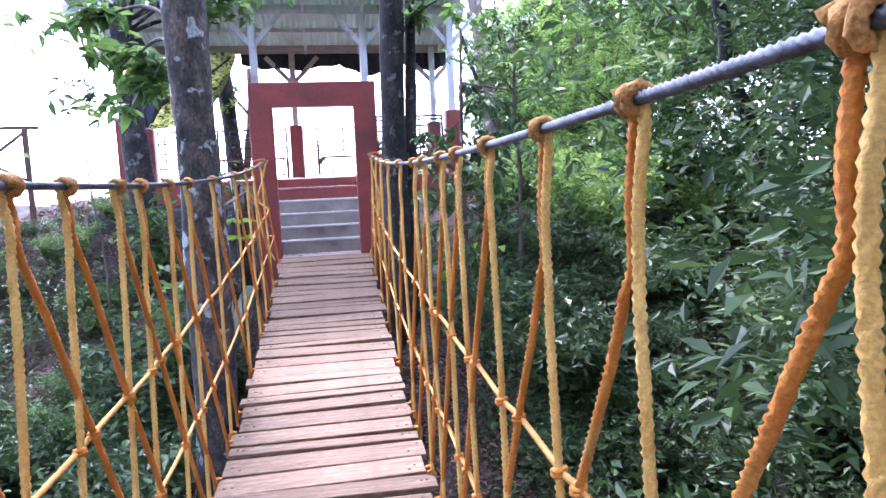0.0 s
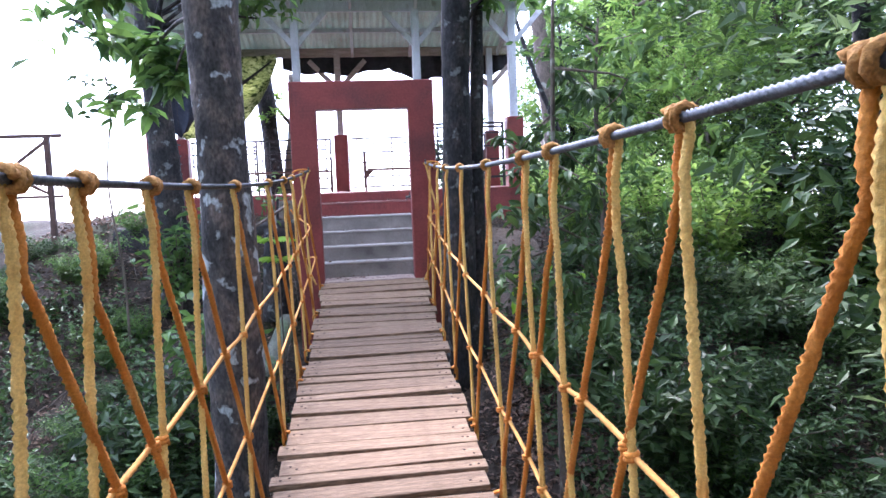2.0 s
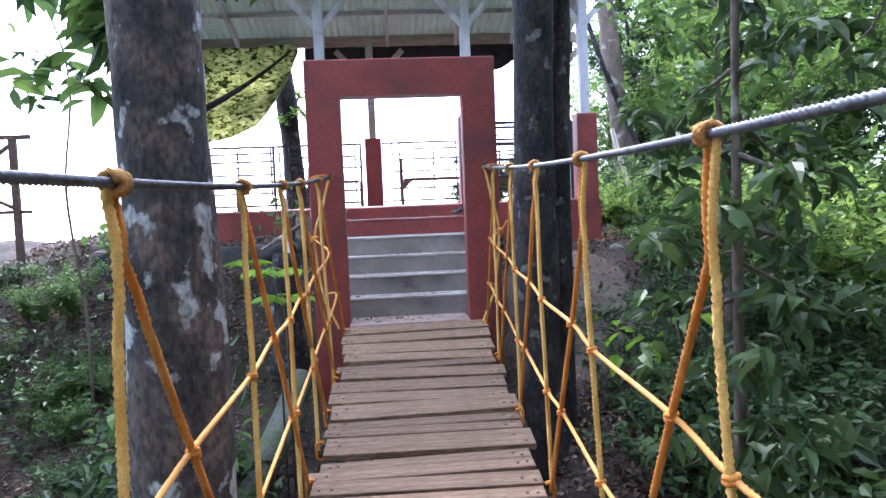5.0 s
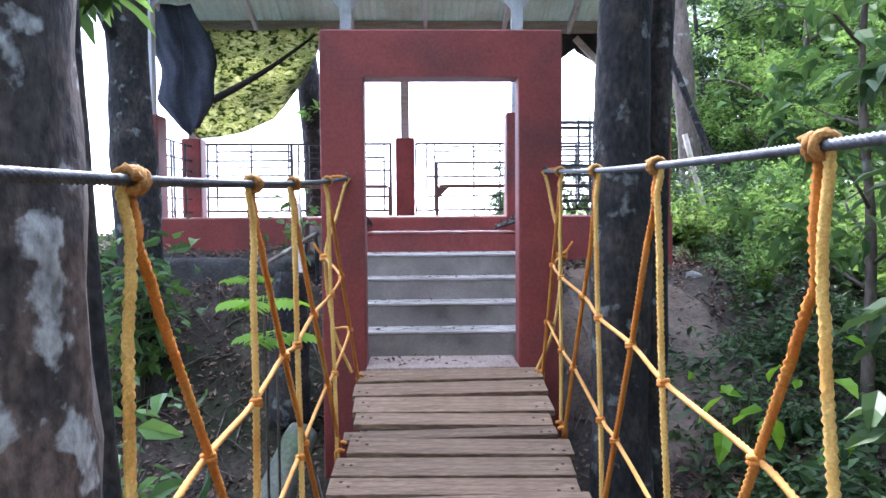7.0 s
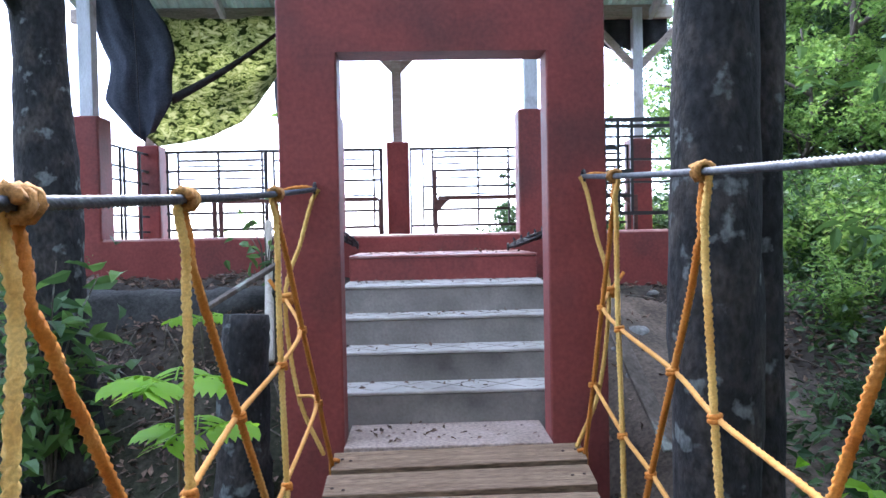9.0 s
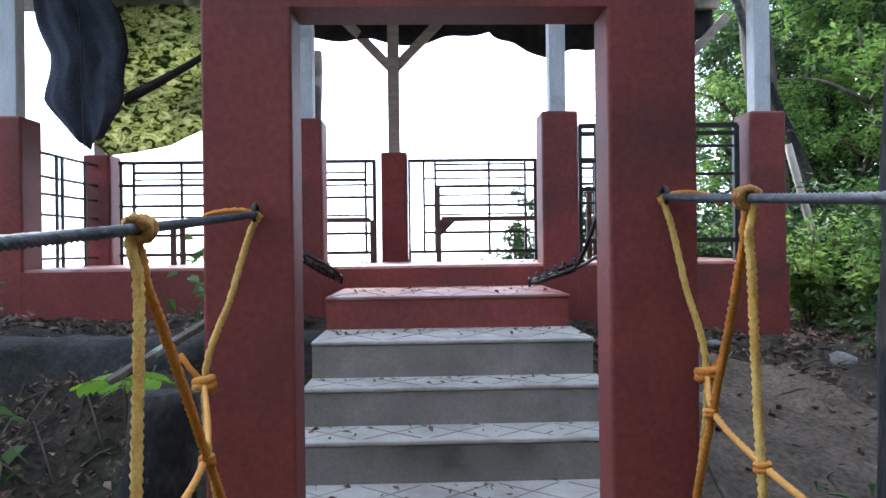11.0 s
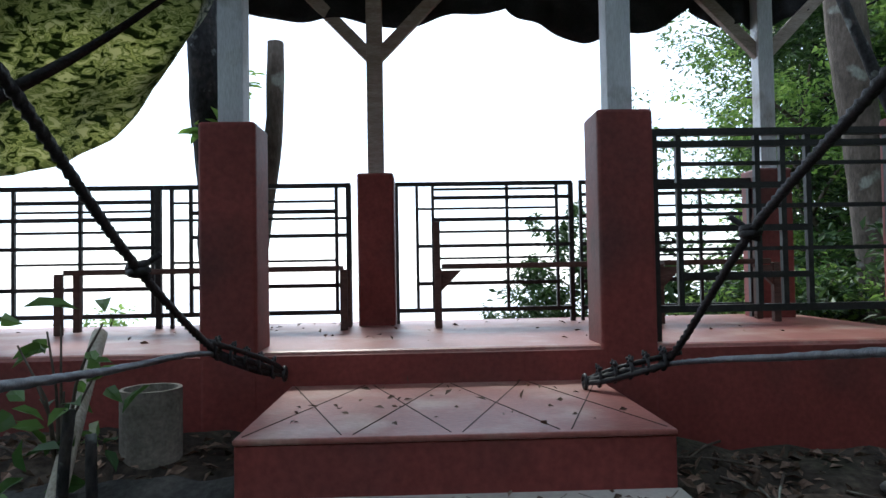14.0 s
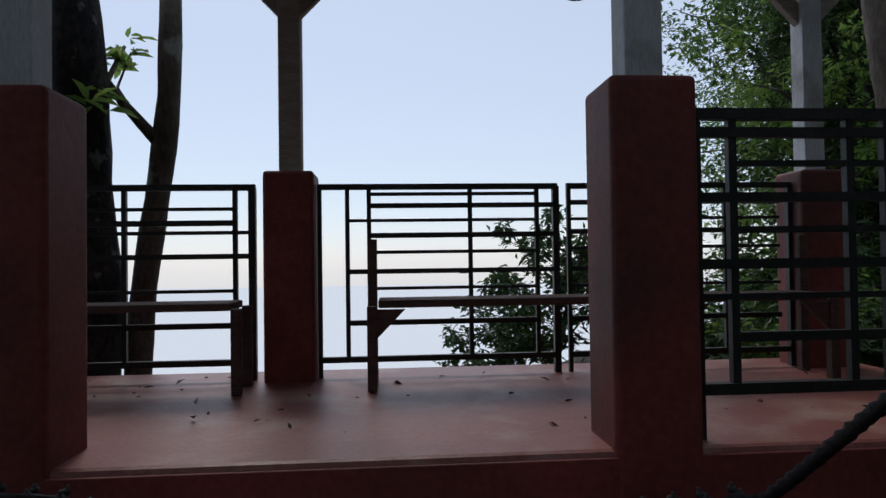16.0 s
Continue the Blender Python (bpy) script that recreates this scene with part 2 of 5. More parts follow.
def camouflage():
    """Thin printed tarpaulin: patches of yellow green, olive and dark green, light shining through."""
    m = bpy.data.materials.new("camouflage_tarpaulin")
    m.use_nodes = True
    n, l = m.node_tree.nodes, m.node_tree.links
    tc = n.new("ShaderNodeTexCoord")
    mp = n.new("ShaderNodeMapping")
    mp.inputs["Scale"].default_value = (7, 7, 13)
    l.new(tc.outputs["Object"], mp.inputs["Vector"])
    ns = n.new("ShaderNodeTexNoise")
    ns.inputs["Scale"].default_value, ns.inputs["Detail"].default_value, ns.inputs["Distortion"].default_value = 1.6, 2.0, 0.8
    l.new(mp.outputs["Vector"], ns.inputs["Vector"])
    r = n.new("ShaderNodeValToRGB")
    r.color_ramp.interpolation = "CONSTANT"
    for i, (p, c) in enumerate([(0.0, (0.05, 0.065, 0.03)), (0.40, (0.14, 0.165, 0.075)), (0.47, (0.38, 0.39, 0.205)), (0.53, (0.24, 0.265, 0.13)), (0.59, (0.46, 0.455, 0.285))]):
        e = r.color_ramp.elements[i] if i < 2 else r.color_ramp.elements.new(p)
        e.position, e.color = p, (*c, 1)
    l.new(ns.outputs["Fac"], r.inputs["Fac"])
    b = n["Principled BSDF"]
    b.inputs["Roughness"].default_value = 0.55
    l.new(r.outputs["Color"], b.inputs["Base Color"])
    tr = n.new("ShaderNodeBsdfTranslucent")
    l.new(r.outputs["Color"], tr.inputs["Color"])
    mix = n.new("ShaderNodeMixShader")
    mix.inputs["Fac"].default_value = 0.85
    l.new(b.outputs["BSDF"], mix.inputs[1])
    l.new(tr.outputs["BSDF"], mix.inputs[2])
    l.new(mix.outputs["Shader"], n["Material Output"].inputs["Surface"])
    return m


M_CAMO = camouflage()


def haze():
    m = bpy.data.materials.new("sea_haze_glow")
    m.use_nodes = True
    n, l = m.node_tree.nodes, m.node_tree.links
    # Even pale blue glow imitates haze over the sea, matched to the sky.
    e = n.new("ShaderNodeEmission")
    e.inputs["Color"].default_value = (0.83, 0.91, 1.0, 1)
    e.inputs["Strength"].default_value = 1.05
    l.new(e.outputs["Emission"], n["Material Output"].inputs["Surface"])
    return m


M_HAZE = haze()

# ---------------------------------------------------------------- geometry helpers


def link(name, mesh, mat, parent=None, label="", smooth=False):
    mesh.materials.append(mat)
    if smooth:
        mesh.shade_smooth()
    ob = new(name, mesh)
    ob.parent = parent
    if label:
        ob["label"] = label
    return ob


def part(name, bm, mat, parent=None, label="", smooth=False):
    me = bpy.data.meshes.new(name)
    bm.to_mesh(me)
    bm.free()
    return link(name, me, mat, parent, label, smooth)


class Geo:
    """Gathers vertices and faces for one mesh."""

    def __init__(self):
        self.v, self.f = [], []

    def add(self, verts, faces):
        o = len(self.v)
        self.v.extend(verts)
        self.f.extend([tuple(i + o for i in f) for f in faces])
        return self

    def mesh(self, name):
        me = bpy.data.meshes.new(name)
        me.from_pydata(self.v, [], self.f)
        me.update()
        return me


def box(x0, x1, y0, y1, z0, z1, bevel=0.008, seg=2, bm=None):
    bm = bm or bmesh.new()
    m = Matrix.Translation(((x0 + x1) / 2, (y0 + y1) / 2, (z0 + z1) / 2)) @ Matrix.Diagonal((x1 - x0, y1 - y0, z1 - z0, 1))
    made = bmesh.ops.create_cube(bm, size=1.0, matrix=m)
    if bevel:
        edges = list({e for v in made["verts"] for e in v.link_edges})
        bmesh.ops.bevel(bm, geom=edges, offset=bevel, segments=seg, profile=0.5, affect="EDGES")
    return bm


def bar(p, q, w, h, bevel=0.004, bm=None):
    """A squared bar from p to q, w across and h high."""
    bm = bm or bmesh.new()
    p, q = Vector(p), Vector(q)
    d = q - p
    rot = d.to_track_quat("X", "Z").to_matrix().to_4x4()
    m = Matrix.Translation((p + q) / 2) @ rot @ Matrix.Diagonal((d.length, w, h, 1))
    made = bmesh.ops.create_cube(bm, size=1.0, matrix=m)
    if bevel:
        edges = list({e for v in made["verts"] for e in v.link_edges})
        bmesh.ops.bevel(bm, geom=edges, offset=bevel, segments=1, affect="EDGES")
    return bm


def curve_points(points, step):
    """Even points on a smooth curve through the given ones."""
    pts = [Vector(p) for p in points]
    ext = [pts[0] * 2 - pts[1]] + pts + [pts[-1] * 2 - pts[-2]]
    out = []
    for i in range(1, len(ext) - 2):
        a, b, c, d = ext[i - 1:i + 3]
        n = max(1, int((c - b).length / step))
        for k in range(n):
            t = k / n
            out.append(0.5 * ((2 * b) + (c - a) * t + (2 * a - 5 * b + 4 * c - d) * t * t + (3 * b - a - 3 * c + d) * t ** 3))
    out.append(pts[-1])
    return out


def tube(geo, pts, radius, segs=8, lobes=0, lobe=0.16, pitch=0.1, rough=0.0, seed=0):
    """A tube along pts; radius a number or a function of 0..1. With lobes it is twisted like rope."""
    pts = [Vector(p) for p in pts]
    n = len(pts)
    rnd = random.Random(seed)
    verts, faces = [], []
    up = Vector((0.31, 0.17, 0.93)).normalized()
    s = 0.0
    for i, p in enumerate(pts):
        d = (pts[min(i + 1, n - 1)] - pts[max(i - 1, 0)]).normalized()
        up = up - d * up.dot(d)
        if up.length < 0.05:
            up = Vector((1, 0, 0)) - d * d.x
        up.normalize()
        side = d.cross(up)
        if i:
            s += (p - pts[i - 1]).length
        r0 = radius(i / (n - 1)) if callable(radius) else radius
        for k in range(segs):
            a = 2 * math.pi * k / segs
            r = r0
            if lobes:
                r *= 1 + lobe * math.cos(lobes * (a - 2 * math.pi * s / pitch))
            if rough:
                r *= 1 + rough * (rnd.random() - 0.5)
            verts.append(p + (up * math.cos(a) + side * math.sin(a)) * r)
    for i in range(n - 1):
        for k in range(segs):
            k2 = (k + 1) % segs
            faces.append((i * segs + k, i * segs + k2, (i + 1) * segs + k2, (i + 1) * segs + k))
    faces.append(tuple(reversed(range(segs))))
    faces.append(tuple(range((n - 1) * segs, n * segs)))
    geo.add(verts, faces)
    return geo


def leaves(geo, pos, rng, size, droop=0.35, width=0.42, fine=False):
    """One folded leaf at each of the positions."""
    pos = np.asarray(pos, float)
    n = len(pos)
    d = rng.normal(size=(n, 3))
    d[:, 2] = d[:, 2] * 0.45 - droop
    d /= np.linalg.norm(d, axis=1)[:, None]
    u = rng.normal(size=(n, 3)) * 0.5 + np.array([0, 0, 1.0])
    s = np.cross(d, u)
    s /= np.linalg.norm(s, axis=1)[:, None] + 1e-9
    nrm = np.cross(s, d)
    L = (size * (0.6 + 0.8 * rng.random(n)))[:, None]
    W = L * width
    fold = nrm * W * 0.25
    if fine:
        rows = [pos, pos + d * L * 0.3 + s * W * 0.5 + fold, pos + d * L * 0.68 + s * W * 0.36 + fold - nrm * L * 0.03, pos + d * L - nrm * L * 0.12,
                pos + d * L * 0.68 - s * W * 0.36 + fold - nrm * L * 0.03, pos + d * L * 0.3 - s * W * 0.5 + fold, pos + d * L * 0.45]
        v = np.stack(rows, 1).reshape(-1, 3)
        o = len(geo.v)
        geo.v.extend(map(tuple, v))
        for i in range(n):
            b = o + 7 * i
            geo.f.extend([(b, b + 1, b + 6), (b + 1, b + 2, b + 6), (b + 2, b + 3, b + 6), (b + 3, b + 4, b + 6), (b + 4, b + 5, b + 6), (b + 5, b, b + 6)])
        return geo
    v = np.stack([pos, pos + d * L * 0.45 + s * W * 0.5 + fold, pos + d * L, pos + d * L * 0.45 - s * W * 0.5 + fold], 1).reshape(-1, 3)
    o = len(geo.v)
    geo.v.extend(map(tuple, v))
    for i in range(n):
        b = o + 4 * i
        geo.f.extend([(b, b + 1, b + 2), (b, b + 2, b + 3)])
    return geo


def thing(name, label, category, at=(0, 0, 0), group="", kind=""):
    ob = new(name)
    ob.location = at
    return tagged(ob, label, category, group, kind)


# ---------------------------------------------------------------- ground


def smooth(a, b, x):
    t = np.clip((x - a) / (b - a), 0, 1)
    return t * t * (3 - 2 * t)


GY = [-2600, -60, -25, -15, -11, -8, -5, -3, -1, 0.2, 1.2, 2.2, 3.4, 4.6, 6, 8, 14, 30, 100, 400, 2600]
GL = [-6, -6, 1.0, 0.2, -1.2, -2.6, -2.7, -2.0, -1.25, -0.75, 0.05, 0.70, 0.82, 0.72, 0.2, -1.5, -8, -28, -84, -84, -84]
GR = [-6, -6, 1.0, 0.2, -1.2, -2.2, -2.3, -1.4, -0.55, -0.10, 0.25, 0.52, 0.62, 0.66, 0.6, 0.5, 0.2, -4, -84, -84, -84]


def ground(x, y):
    x, y = np.asarray(x, float), np.asarray(y, float)
    w = smooth(0.5, 1.6, x) * (1 - smooth(4.2, 5.0, y)) + smooth(2.6, 5.0, x) * smooth(4.2, 5.0, y)
    z = np.interp(y, GY, GL) * (1 - w) + np.interp(y, GY, GR) * w
    z = z - 1.1 * smooth(3.5, 8.0, x) * (1 - smooth(0.0, 4.0, y)) * smooth(-14, -9, y)
    near = 1 - smooth(20, 60, np.hypot(x, y))
    return z + near * (0.09 * np.sin(1.9 * x + 0.7 * y) * np.cos(1.3 * y - 0.6 * x) + 0.035 * np.sin(5.3 * x + 1.1) * np.sin(4.7 * y + 0.4)) * (0.25 + 0.75 * smooth(0.9, 2.0, np.abs(x)))


def gz(x, y):
    return float(ground(x, y))


def spread(reach):
    near = np.arange(-14, 14.01, 0.28)
    far = np.array([15, 17, 20, 24, 30, 40, 55, 80, 130, 250, 600, 2600])
    return np.concatenate([-far[::-1], near, far])


gx = spread(0)
gxx, gyy = np.meshgrid(gx, gx)
gzz = ground(gxx, gyy)
nx = len(gx)
rg = np.random.default_rng(3)
gzz = gzz + (np.hypot(gxx, gyy) < 16) * rg.normal(size=gzz.shape) * 0.018
gm = bpy.data.meshes.new("ground")
idx = np.arange(nx * nx).reshape(nx, nx)
gm.from_pydata(np.stack([gxx.ravel(), gyy.ravel(), gzz.ravel()], 1).tolist(), [], np.stack([idx[:-1, :-1], idx[:-1, 1:], idx[1:, 1:], idx[1:, :-1]], -1).reshape(-1, 4).tolist())
tagged(link("ground", gm, M_SOIL, smooth=True), "dark sloping soil strewn with dead leaves", "ground", kind="structure")
# Flat glowing plane stands in for the hazy distance.
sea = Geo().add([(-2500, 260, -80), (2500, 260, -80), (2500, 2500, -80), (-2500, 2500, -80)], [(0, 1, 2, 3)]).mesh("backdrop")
tagged(link("backdrop", sea, M_HAZE), "pale sea backdrop with its haze imitated by an even glow", "sea", kind="structure")

# the trodden earth beside the gate, sinking under the soil at its edge
px, py = np.meshgrid(np.arange(0.6, 3.0, 0.08), np.arange(-1.6, 2.62, 0.08))
away = np.hypot((px - 1.62 - 0.12 * py) / 0.85, (py - 0.75) / 1.95) + 0.16 * np.sin(5.1 * px + 2.0 * py) * np.sin(3.7 * py)
pz = ground(px, py) + 0.035 - 0.16 * smooth(0.72, 1.0, away)
pm = bpy.data.meshes.new("path")
pi = np.arange(px.size).reshape(px.shape)
pm.from_pydata(np.stack([px.ravel(), py.ravel(), pz.ravel()], 1).tolist(), [], np.stack([pi[:-1, :-1], pi[:-1, 1:], pi[1:, 1:], pi[1:, :-1]], -1).reshape(-1, 4).tolist())
tagged(link("path", pm, M_PATH, smooth=True), "bare trodden earth beside the gate and pavilion", "path", kind="structure")

# ---------------------------------------------------------------- bridge
DECK_END = -14.0
CX, CO = 0.017, 0.045      # the deck's drift sideways per metre, and its place at the gate


def deck_z(y):
    s = min(-y, 16 + y) if y < -8 else -y
    return -(0.2 * s - 0.0125 * s * s)


def cable_at(side, y):
    if side > 0:
        return Vector((0.731 + 0.0362 * y + 0.0019 * y * y, y, 1.407 + 0.0878 * y + 0.0069 * y * y))
    return Vector((-0.683 + 0.0058 * y, y, 1.362 + 0.0916 * y + 0.00686 * y * y))


# ---------------------------------------------------------------- gate and steps
def gate_piece(x0, x1, z0, z1, keep):
    """A block bevelled only along the edges that keep() chooses, so that joints stay flush."""
    bm = box(x0, x1, 0, 0.19, z0, z1, 0)
    bmesh.ops.bevel(bm, geom=[e for e in bm.edges if keep(*e.verts)], offset=0.012, segments=2, profile=0.5, affect="EDGES")
    return bm


gate = thing("gate_frame", "dark red painted concrete gate frame without a door", "gate")
upright = lambda a, b: abs(a.co.z - b.co.z) > 0.1
part("post", gate_piece(-0.875, -0.562, -1.25, 2.08, upright), M_RED, gate)
part("post", gate_piece(0.546, 0.862, -1.25, 2.08, upright), M_RED, gate)
part("lintel", gate_piece(-0.875, 0.862, 2.08, 2.415, lambda a, b: a.co.z > 2.2 or b.co.z > 2.2), M_RED, gate)

steps = thing("concrete_steps", "bare grey concrete steps with a red painted top step", "steps")
SY = [0.37, 0.635, 0.895, 1.15, 1.667, 2.66]
SZ = [0.193, 0.383, 0.567, 0.757, 0.952]
SXL, SXR = [-0.72, -0.71, -0.70, -0.697, -0.697], [0.80, 0.795, 0.789, 0.775, 0.767]
part("landing", box(-0.562, 0.546, -0.05, 0.40, -0.9, 0.0, 0.006), M_DUST, steps)
# The tread and riser tones also carry the light falling from above.
for i in range(5):
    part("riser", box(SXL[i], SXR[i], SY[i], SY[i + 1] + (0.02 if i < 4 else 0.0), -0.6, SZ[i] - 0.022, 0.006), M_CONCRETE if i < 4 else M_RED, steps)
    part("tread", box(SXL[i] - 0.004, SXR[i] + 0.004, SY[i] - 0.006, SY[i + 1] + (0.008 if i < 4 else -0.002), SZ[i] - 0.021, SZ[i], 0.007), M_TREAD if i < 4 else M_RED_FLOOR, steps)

pav = thing("pavilion", "open red-walled viewing pavilion with a low metal roof", "pavilion")
FX0, FX1, FZ = -3.36, 2.66, 1.116
part("floor_slab", box(FX0, FX1, 2.662, 4.38, 0.1, FZ, 0.02), M_RED_FLOOR, pav)
part("base_wall", box(FX0 - 0.004, FX1 + 0.004, 2.647, 2.661, 0.0, FZ - 0.02, 0.004), M_RED, pav)


def pillar(x, y, w, top, post_w, roof_z, mat):
    part("pillar", box(x - w / 2, x + w / 2, y, y + w, 0.2, top, 0.02, 3), M_RED, pav)
    part("roof_post", box(x - post_w / 2, x + post_w / 2, y + w / 2 - post_w / 2, y + w / 2 + post_w / 2, top - 0.02, roof_z, 0.006), mat, pav)


def brace(x, y, z, reach, rise, mat=None):
    for s in (-1, 1):
        part("brace", bar((x, y, z), (x + s * reach, y, z + rise), 0.05, 0.085), mat or M_POST, pav)


for x, top in ((-3.19, 2.25), (-0.994, 2.218), (0.925, 2.261), (2.51, 2.25)):
    pillar(x, 2.643, 0.275, top, 0.125, 4.08, M_POST)
    brace(x, 2.78, 3.42, 0.5, 0.56)
for x in (-3.162, -0.381, 2.39):
    pillar(x, 3.99, 0.25, 2.157, 0.11, 3.66, M_POST if x > 2 else M_BEAM)
    brace(x, 4.115, 2.96, 0.5, 0.52, M_BEAM)
part("front_beam", bar((-4.0, 2.77, 4.05), (2.8, 2.77, 4.05), 0.07, 0.16), M_POST, pav)
part("rear_beam", bar((-4.0, 4.115, 3.62), (2.8, 4.115, 3.62), 0.07, 0.15), M_BEAM, pav)


def roof():
    y0, z0, y1, z1 = 4.35, 3.632, 1.35, 4.62
    g = Geo()
    n = 260
    v, f = [], []
    for i in range(n + 1):
        x = -3.95 + 6.7 * i / n
        w = 0.016 * math.cos(2 * math.pi * x / 0.105)
        v += [(x, y0, z0 + w), (x, y1, z1 + w), (x, y0, z0 + w + 0.003), (x, y1, z1 + w + 0.003)]
    for i in range(n):
        a = 4 * i
        f += [(a, a + 1, a + 5, a + 4), (a + 2, a + 6, a + 7, a + 3), (a, a + 4, a + 6, a + 2), (a + 1, a + 3, a + 7, a + 5)]
    link("roof_sheet", g.add(v, f).mesh("roof_sheet"), M_ROOF, pav)
    for k in range(5):
        t = (k + 0.3) / 4.6
        y, z = y0 + (y1 - y0) * t, z0 + (z1 - z0) * t - 0.055
        part("purlin", bar((-3.95, y, z), (2.75, y, z), 0.05, 0.07), M_POST, pav)
    for x in (-3.4, -2.3, -1.055, -0.1, 0.935, 1.8, 2.55):
        part("rafter", bar((x, y0 - 0.22, z0 - 0.06), (x, y1 + 0.05, z1 - 0.13), 0.05, 0.09), M_POST, pav)


roof()


def rail_panel(name, x0, x1, y, z0, z1, cols, rows, thick=0.016):
    ob = thing(name, "black welded iron railing panel with an uneven grid", "railing", group="pavilion railings")
    if y > 4:
        rise = lambda z: 1.206 + (z - 1.19) * 1.01
        z0, z1, rows = rise(z0), rise(z1), [(a, b, rise(z)) for a, b, z in rows]
    for z in (z0, z1):
        part("rail", box(x0, x1, y - thick, y + thick, z - thick, z + thick, 0), M_IRON, ob)
    for x in cols:
        w = thick * (1.15 if x == cols[-1] else 0.75)
        part("upright", box(x - w, x + w, y - w, y + w, FZ - 0.01 if x in (cols[0], cols[-1]) else z0, z1, 0), M_IRON, ob)
    for k, (a, b, z) in enumerate(rows):
        t = thick * (0.9, 0.55, 0.85, 0.6)[k % 4]
        part("crossbar", box(a, b, y - t, y + t, z - t, z + t, 0), M_IRON, ob)
    return ob


RZ = (1.373, 1.545, 1.631, 1.738, 1.824, 1.889, 1.975)
rail_panel("railing_panel", -3.0, -1.842, 4.10, 1.19, 2.06, [-2.98, -2.86, -2.41, -1.92, -1.88],
           [(-3.0, -1.9, 1.373), (-2.86, -1.87, 1.545), (-3.0, -1.87, 1.652), (-2.86, -1.9, 1.760), (-3.0, -1.9, 1.846), (-2.86, -1.87, 1.900), (-2.86, -1.9, 1.964)], 0.0155)
rail_panel("railing_panel", -1.838, -0.56, 4.10, 1.19, 2.06, [-1.79, -1.66, -1.2, -0.66, -0.575],
           [(-1.66, -0.56, 1.373), (-1.8, -0.66, 1.545), (-1.66, -0.56, 1.717), (-1.8, -0.56, 1.835), (-1.66, -0.66, 1.883), (-1.8, -0.66, 1.953)], 0.0155)
rail_panel("railing_panel", -0.25, 0.99, 4.10, 1.19, 2.06, [-0.24, -0.10, 0.01, 0.53, 0.88, 0.98],
           [(-0.10, 0.88, 1.373), (0.01, 0.88, 1.545), (-0.10, 0.98, 1.631), (0.01, 0.88, 1.728), (0.01, 0.98, 1.813), (-0.10, 0.88, 1.889), (0.01, 0.98, 1.964), (0.01, 0.88, 2.023)], 0.0145)
rail_panel("railing_panel", 1.04, 2.27, 4.10, 1.19, 2.06, [1.05, 1.2, 1.55, 1.9, 2.26],
           [(1.05, 2.2, z) for z in RZ], 0.0145)
rail_panel("railing_panel", 1.09, 2.32, 2.75, 1.275, 2.16, [1.10, 1.22, 1.62, 1.75, 1.88, 2.31],
           [(1.09, 2.32, 2.10), (1.22, 2.32, 2.0), (1.09, 1.75, 1.89), (1.22, 2.32, 1.785), (1.09, 1.88, 1.675), (1.09, 2.32, 1.57), (1.22, 1.88, 1.44)], 0.018)
side_rail = thing("railing_panel", "black welded iron railing panel with an uneven grid", "railing", group="pavilion railings")
for z in (1.19, 1.36, 1.55, 1.72, 1.86, 2.05):
    part("rail", bar((-3.19, 2.92, z), (-3.16, 3.99, z), 0.022, 0.022, 0), M_IRON, side_rail)
for t in (0.12, 0.42, 0.5, 0.85):
    part("upright", bar((-3.19 + 0.05 * t, 2.92 + 0.98 * t, FZ), (-3.19 + 0.05 * t, 2.92 + 0.98 * t, 2.05), 0.022, 0.022, 0), M_IRON, side_rail)


def bench(x0, x1, arm):
    """A plank seat on end frames with a raised corner post and bracket."""
    ob = thing("wooden_bench", "dark brown wooden bench along the railing", "bench", group="pavilion benches")
    part("seat", box(x0 + 0.03, x1 - 0.03, 3.70, 3.98, 1.490, 1.525, 0.005), M_BENCH, ob)
    for x, s in ((x0, 1), (x1, -1)):
        for y, top in ((3.71, 1.50), (3.94, 1.81 if arm else 1.50)):
            part("leg", box(x - 0.022, x + 0.022, y - 0.022, y + 0.022, FZ, top, 0.004), M_BENCH, ob)
        if not arm:
            continue
        g = Geo()
        tri = [(x + s * 0.02, 1.483), (x + s * 0.15, 1.483), (x + s * 0.02, 1.35)]
        g.add([(a, 3.70, b) for a, b in tri] + [(a, 3.73, b) for a, b in tri], [(0, 1, 2), (5, 4, 3), (0, 3, 4, 1), (1, 4, 5, 2), (2, 5, 3, 0)])
        link("bracket", g.mesh("bracket"), M_BENCH, ob)
    return ob


bench(0.03, 1.30, True)
bench(-2.35, -0.57, False)
bench(1.46, 2.22, True)

# ---------------------------------------------------------------- bridge cables, ropes, planks
bridge = thing("rope_bridge", "hanging plank bridge with orange rope sides and steel cables", "bridge")
HANG = {1: [-0.66, -1.64, -2.54, -3.52, -4.64, -5.52, -5.95, -6.53, -6.91, -7.43, -7.99, -8.48, -8.97, -9.6, -10.2, -10.9, -11.6, -12.3, -13.0],
        -1: [-0.95, -1.92, -2.58, -3.48, -4.67, -5.54, -6.03, -6.54, -6.86, -7.37, -7.74, -8.3, -8.9, -9.5, -10.3, -11.2, -12.1, -13.0]}


def foot(side, y):
    return Vector((side * 0.645 + CO + CX * y, y, deck_z(y) - 0.04))


def knot(geo, p, r, seed):
    rnd = random.Random(seed)
    pts = []
    for k in range(15):
        a = k / 14 * 4 * math.pi
        pts.append(Vector(p) + Vector((r * math.cos(a), r * math.sin(a) * 0.9, (k / 14 - 0.5) * r * 1.5 + rnd.uniform(-0.1, 0.1) * r)))
    tube(geo, pts, r * 0.55, 6)


